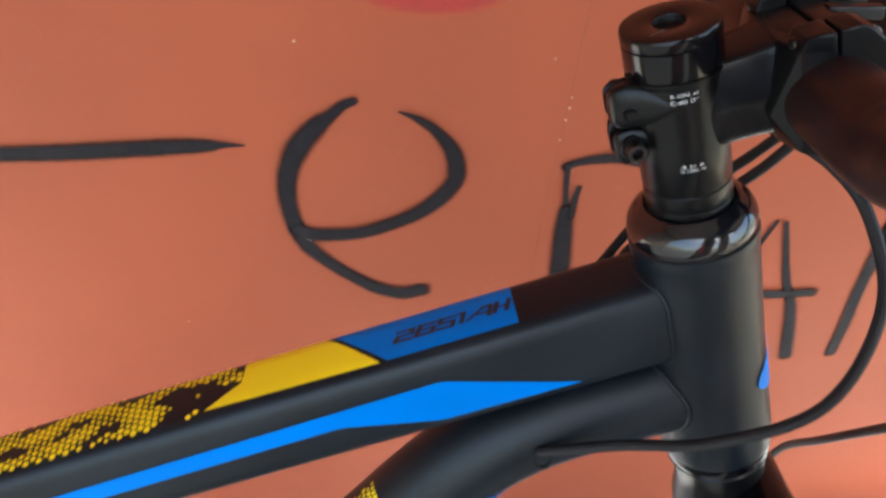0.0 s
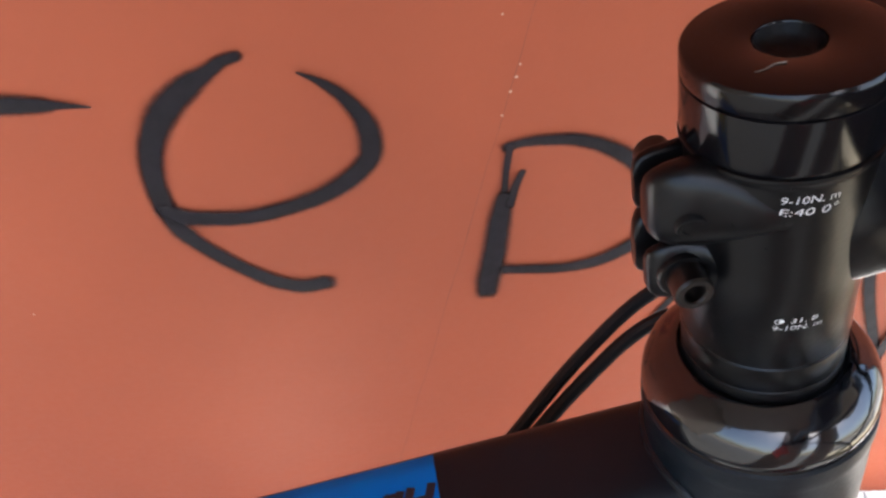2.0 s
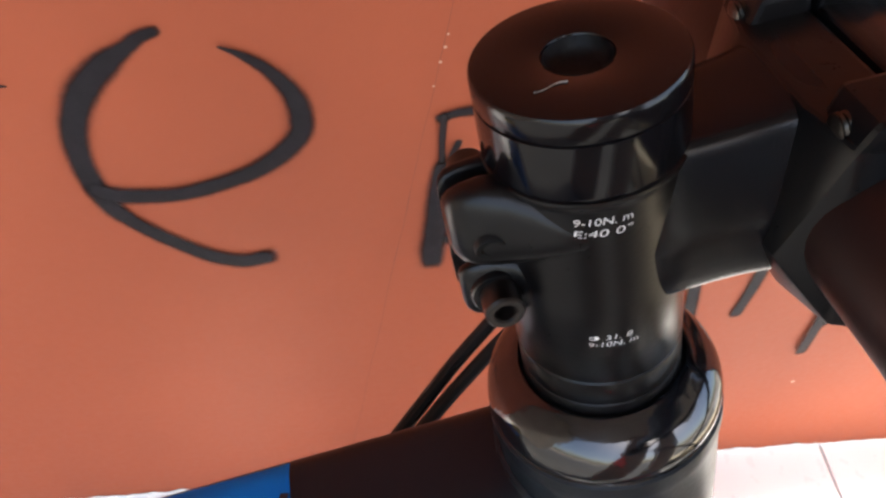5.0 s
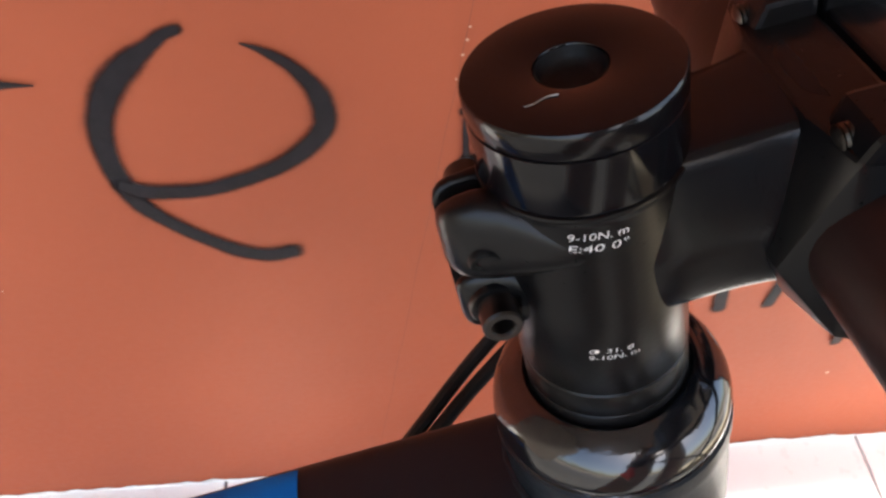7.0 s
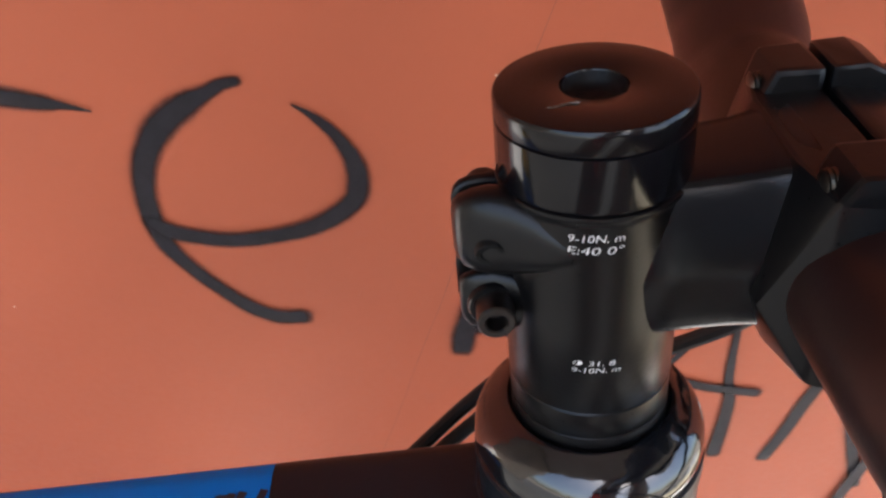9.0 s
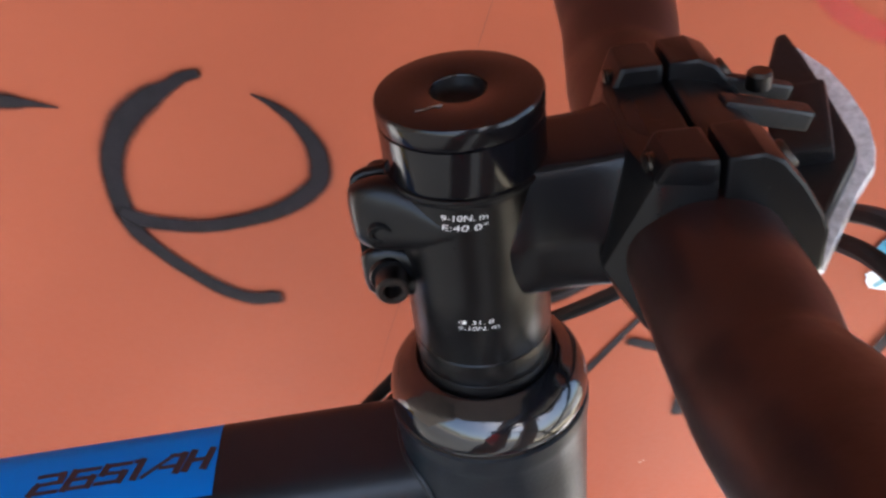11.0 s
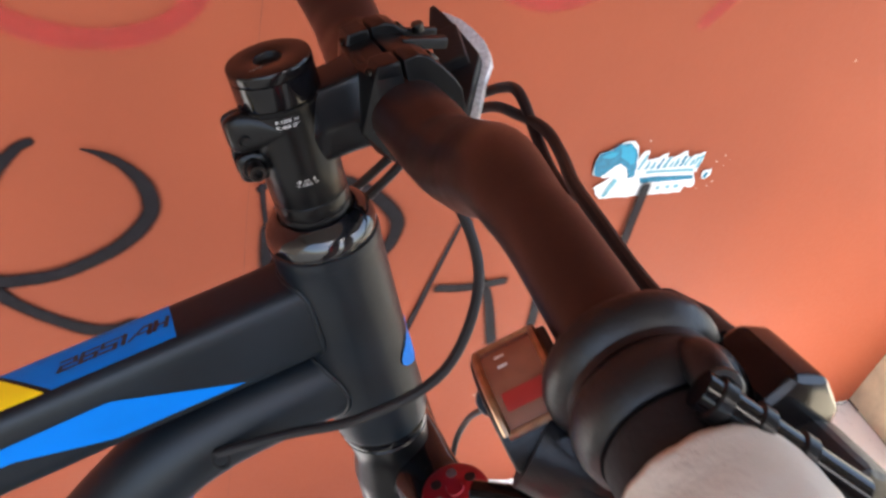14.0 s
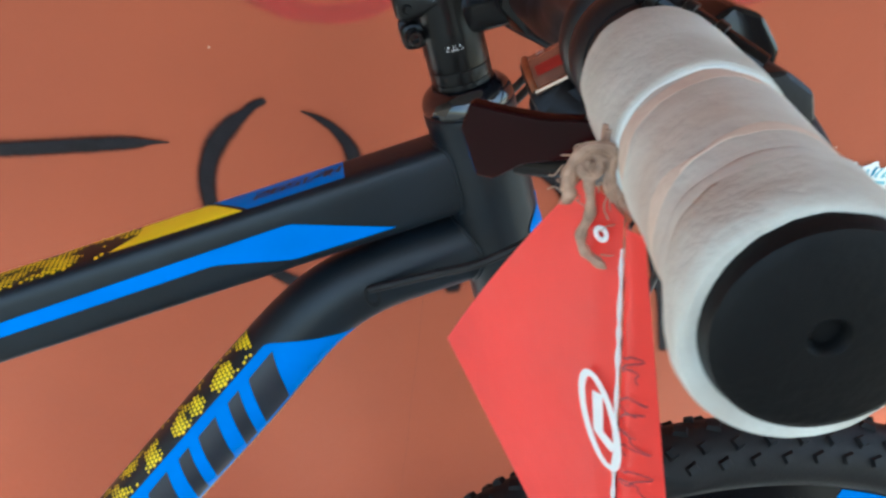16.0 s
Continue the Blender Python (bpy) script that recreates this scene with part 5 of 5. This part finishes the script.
dirt = bmesh.new()
rnd = random.Random(21)
for i in range(40):
    x, y, r = rnd.triangular(1.0, 1.23, 1.2), -0.002 - abs(rnd.gauss(0, 0.0018)), rnd.uniform(0.0006, 0.0022)
    ring = [(x + r * 2.2 * math.cos(a) * (1 + 0.9 * noise.noise((a * 1.3, x * 40, i))), y + r * 0.6 * math.sin(a) * (1 + 0.9 * noise.noise((a, i, x * 30))), 0.0006 + 0.00002 * i) for a in [2 * math.pi * j / 9 for j in range(9)]]
    dirt.faces.new([dirt.verts.new(p) for p in ring])
tagged(link("floor_dirt", dirt, material("black_dirt", (0.03, 0.026, 0.022), 0.9, vary=0.4, scale=80), smooth=False), "dark grime along the foot of the wall", "dirt", kind="stuff")

# ---------------------------------------------------------------- unseen roof and blockers added to shape the light
bm = block(5.4, 1.52, 0.12, Matrix.Translation((X_END - 2.0, -0.762, 2.46)))
tagged(link("ceiling", bm, material("plain_ceiling", (0.36, 0.33, 0.30), 0.8, vary=0.12, scale=3), smooth=False), "plain unseen roof slab, added to hold back the sky", "ceiling", kind="structure")

# Side wall and pillars are unseen too, placed only to block light.
blocker_paint = material("blocker_paint", (0.32, 0.27, 0.22), 0.75, vary=0.15, scale=4, bump=0.2, bump_scale=60)
bm = block(0.14, 1.50, 2.38, Matrix.Translation((X_END - 3.35, -0.754, 1.195)))
tagged(link("blocker_west", bm, blocker_paint, smooth=False), "plain unseen side wall, added to block light from the west", "wall", kind="structure")
for x, wide in ((-0.02, 0.42), (0.66, 0.44)):
    bm = block(wide, 0.16, 2.40, Matrix.Translation((x, -1.43, 1.198)), 0.008)
    tagged(link("pillar", bm, blocker_paint), "plain unseen pillar, added to shade the floor and darken reflections", "pillar", kind="structure")

# ---------------------------------------------------------------- floor tiles
TILE = 0.304
tile_bm = block(TILE - 0.004, TILE - 0.004, 0.008, None, 0.0012, segs=1)
tile_me = bpy.data.meshes.new("tile")
tile_bm.to_mesh(tile_me)
tile_bm.free()
tile_me.materials.append(tile_white)
for i in range(-1, 16):
    for j in range(0, 2):
        x, y = 1.022 - TILE / 2 - i * TILE, 0.003 - TILE / 2 - j * TILE
        if x > X_END + 0.0:
            continue
        t = new("tile", tile_me)
        t.location = (x, y, -0.004)
        t.parent = floor
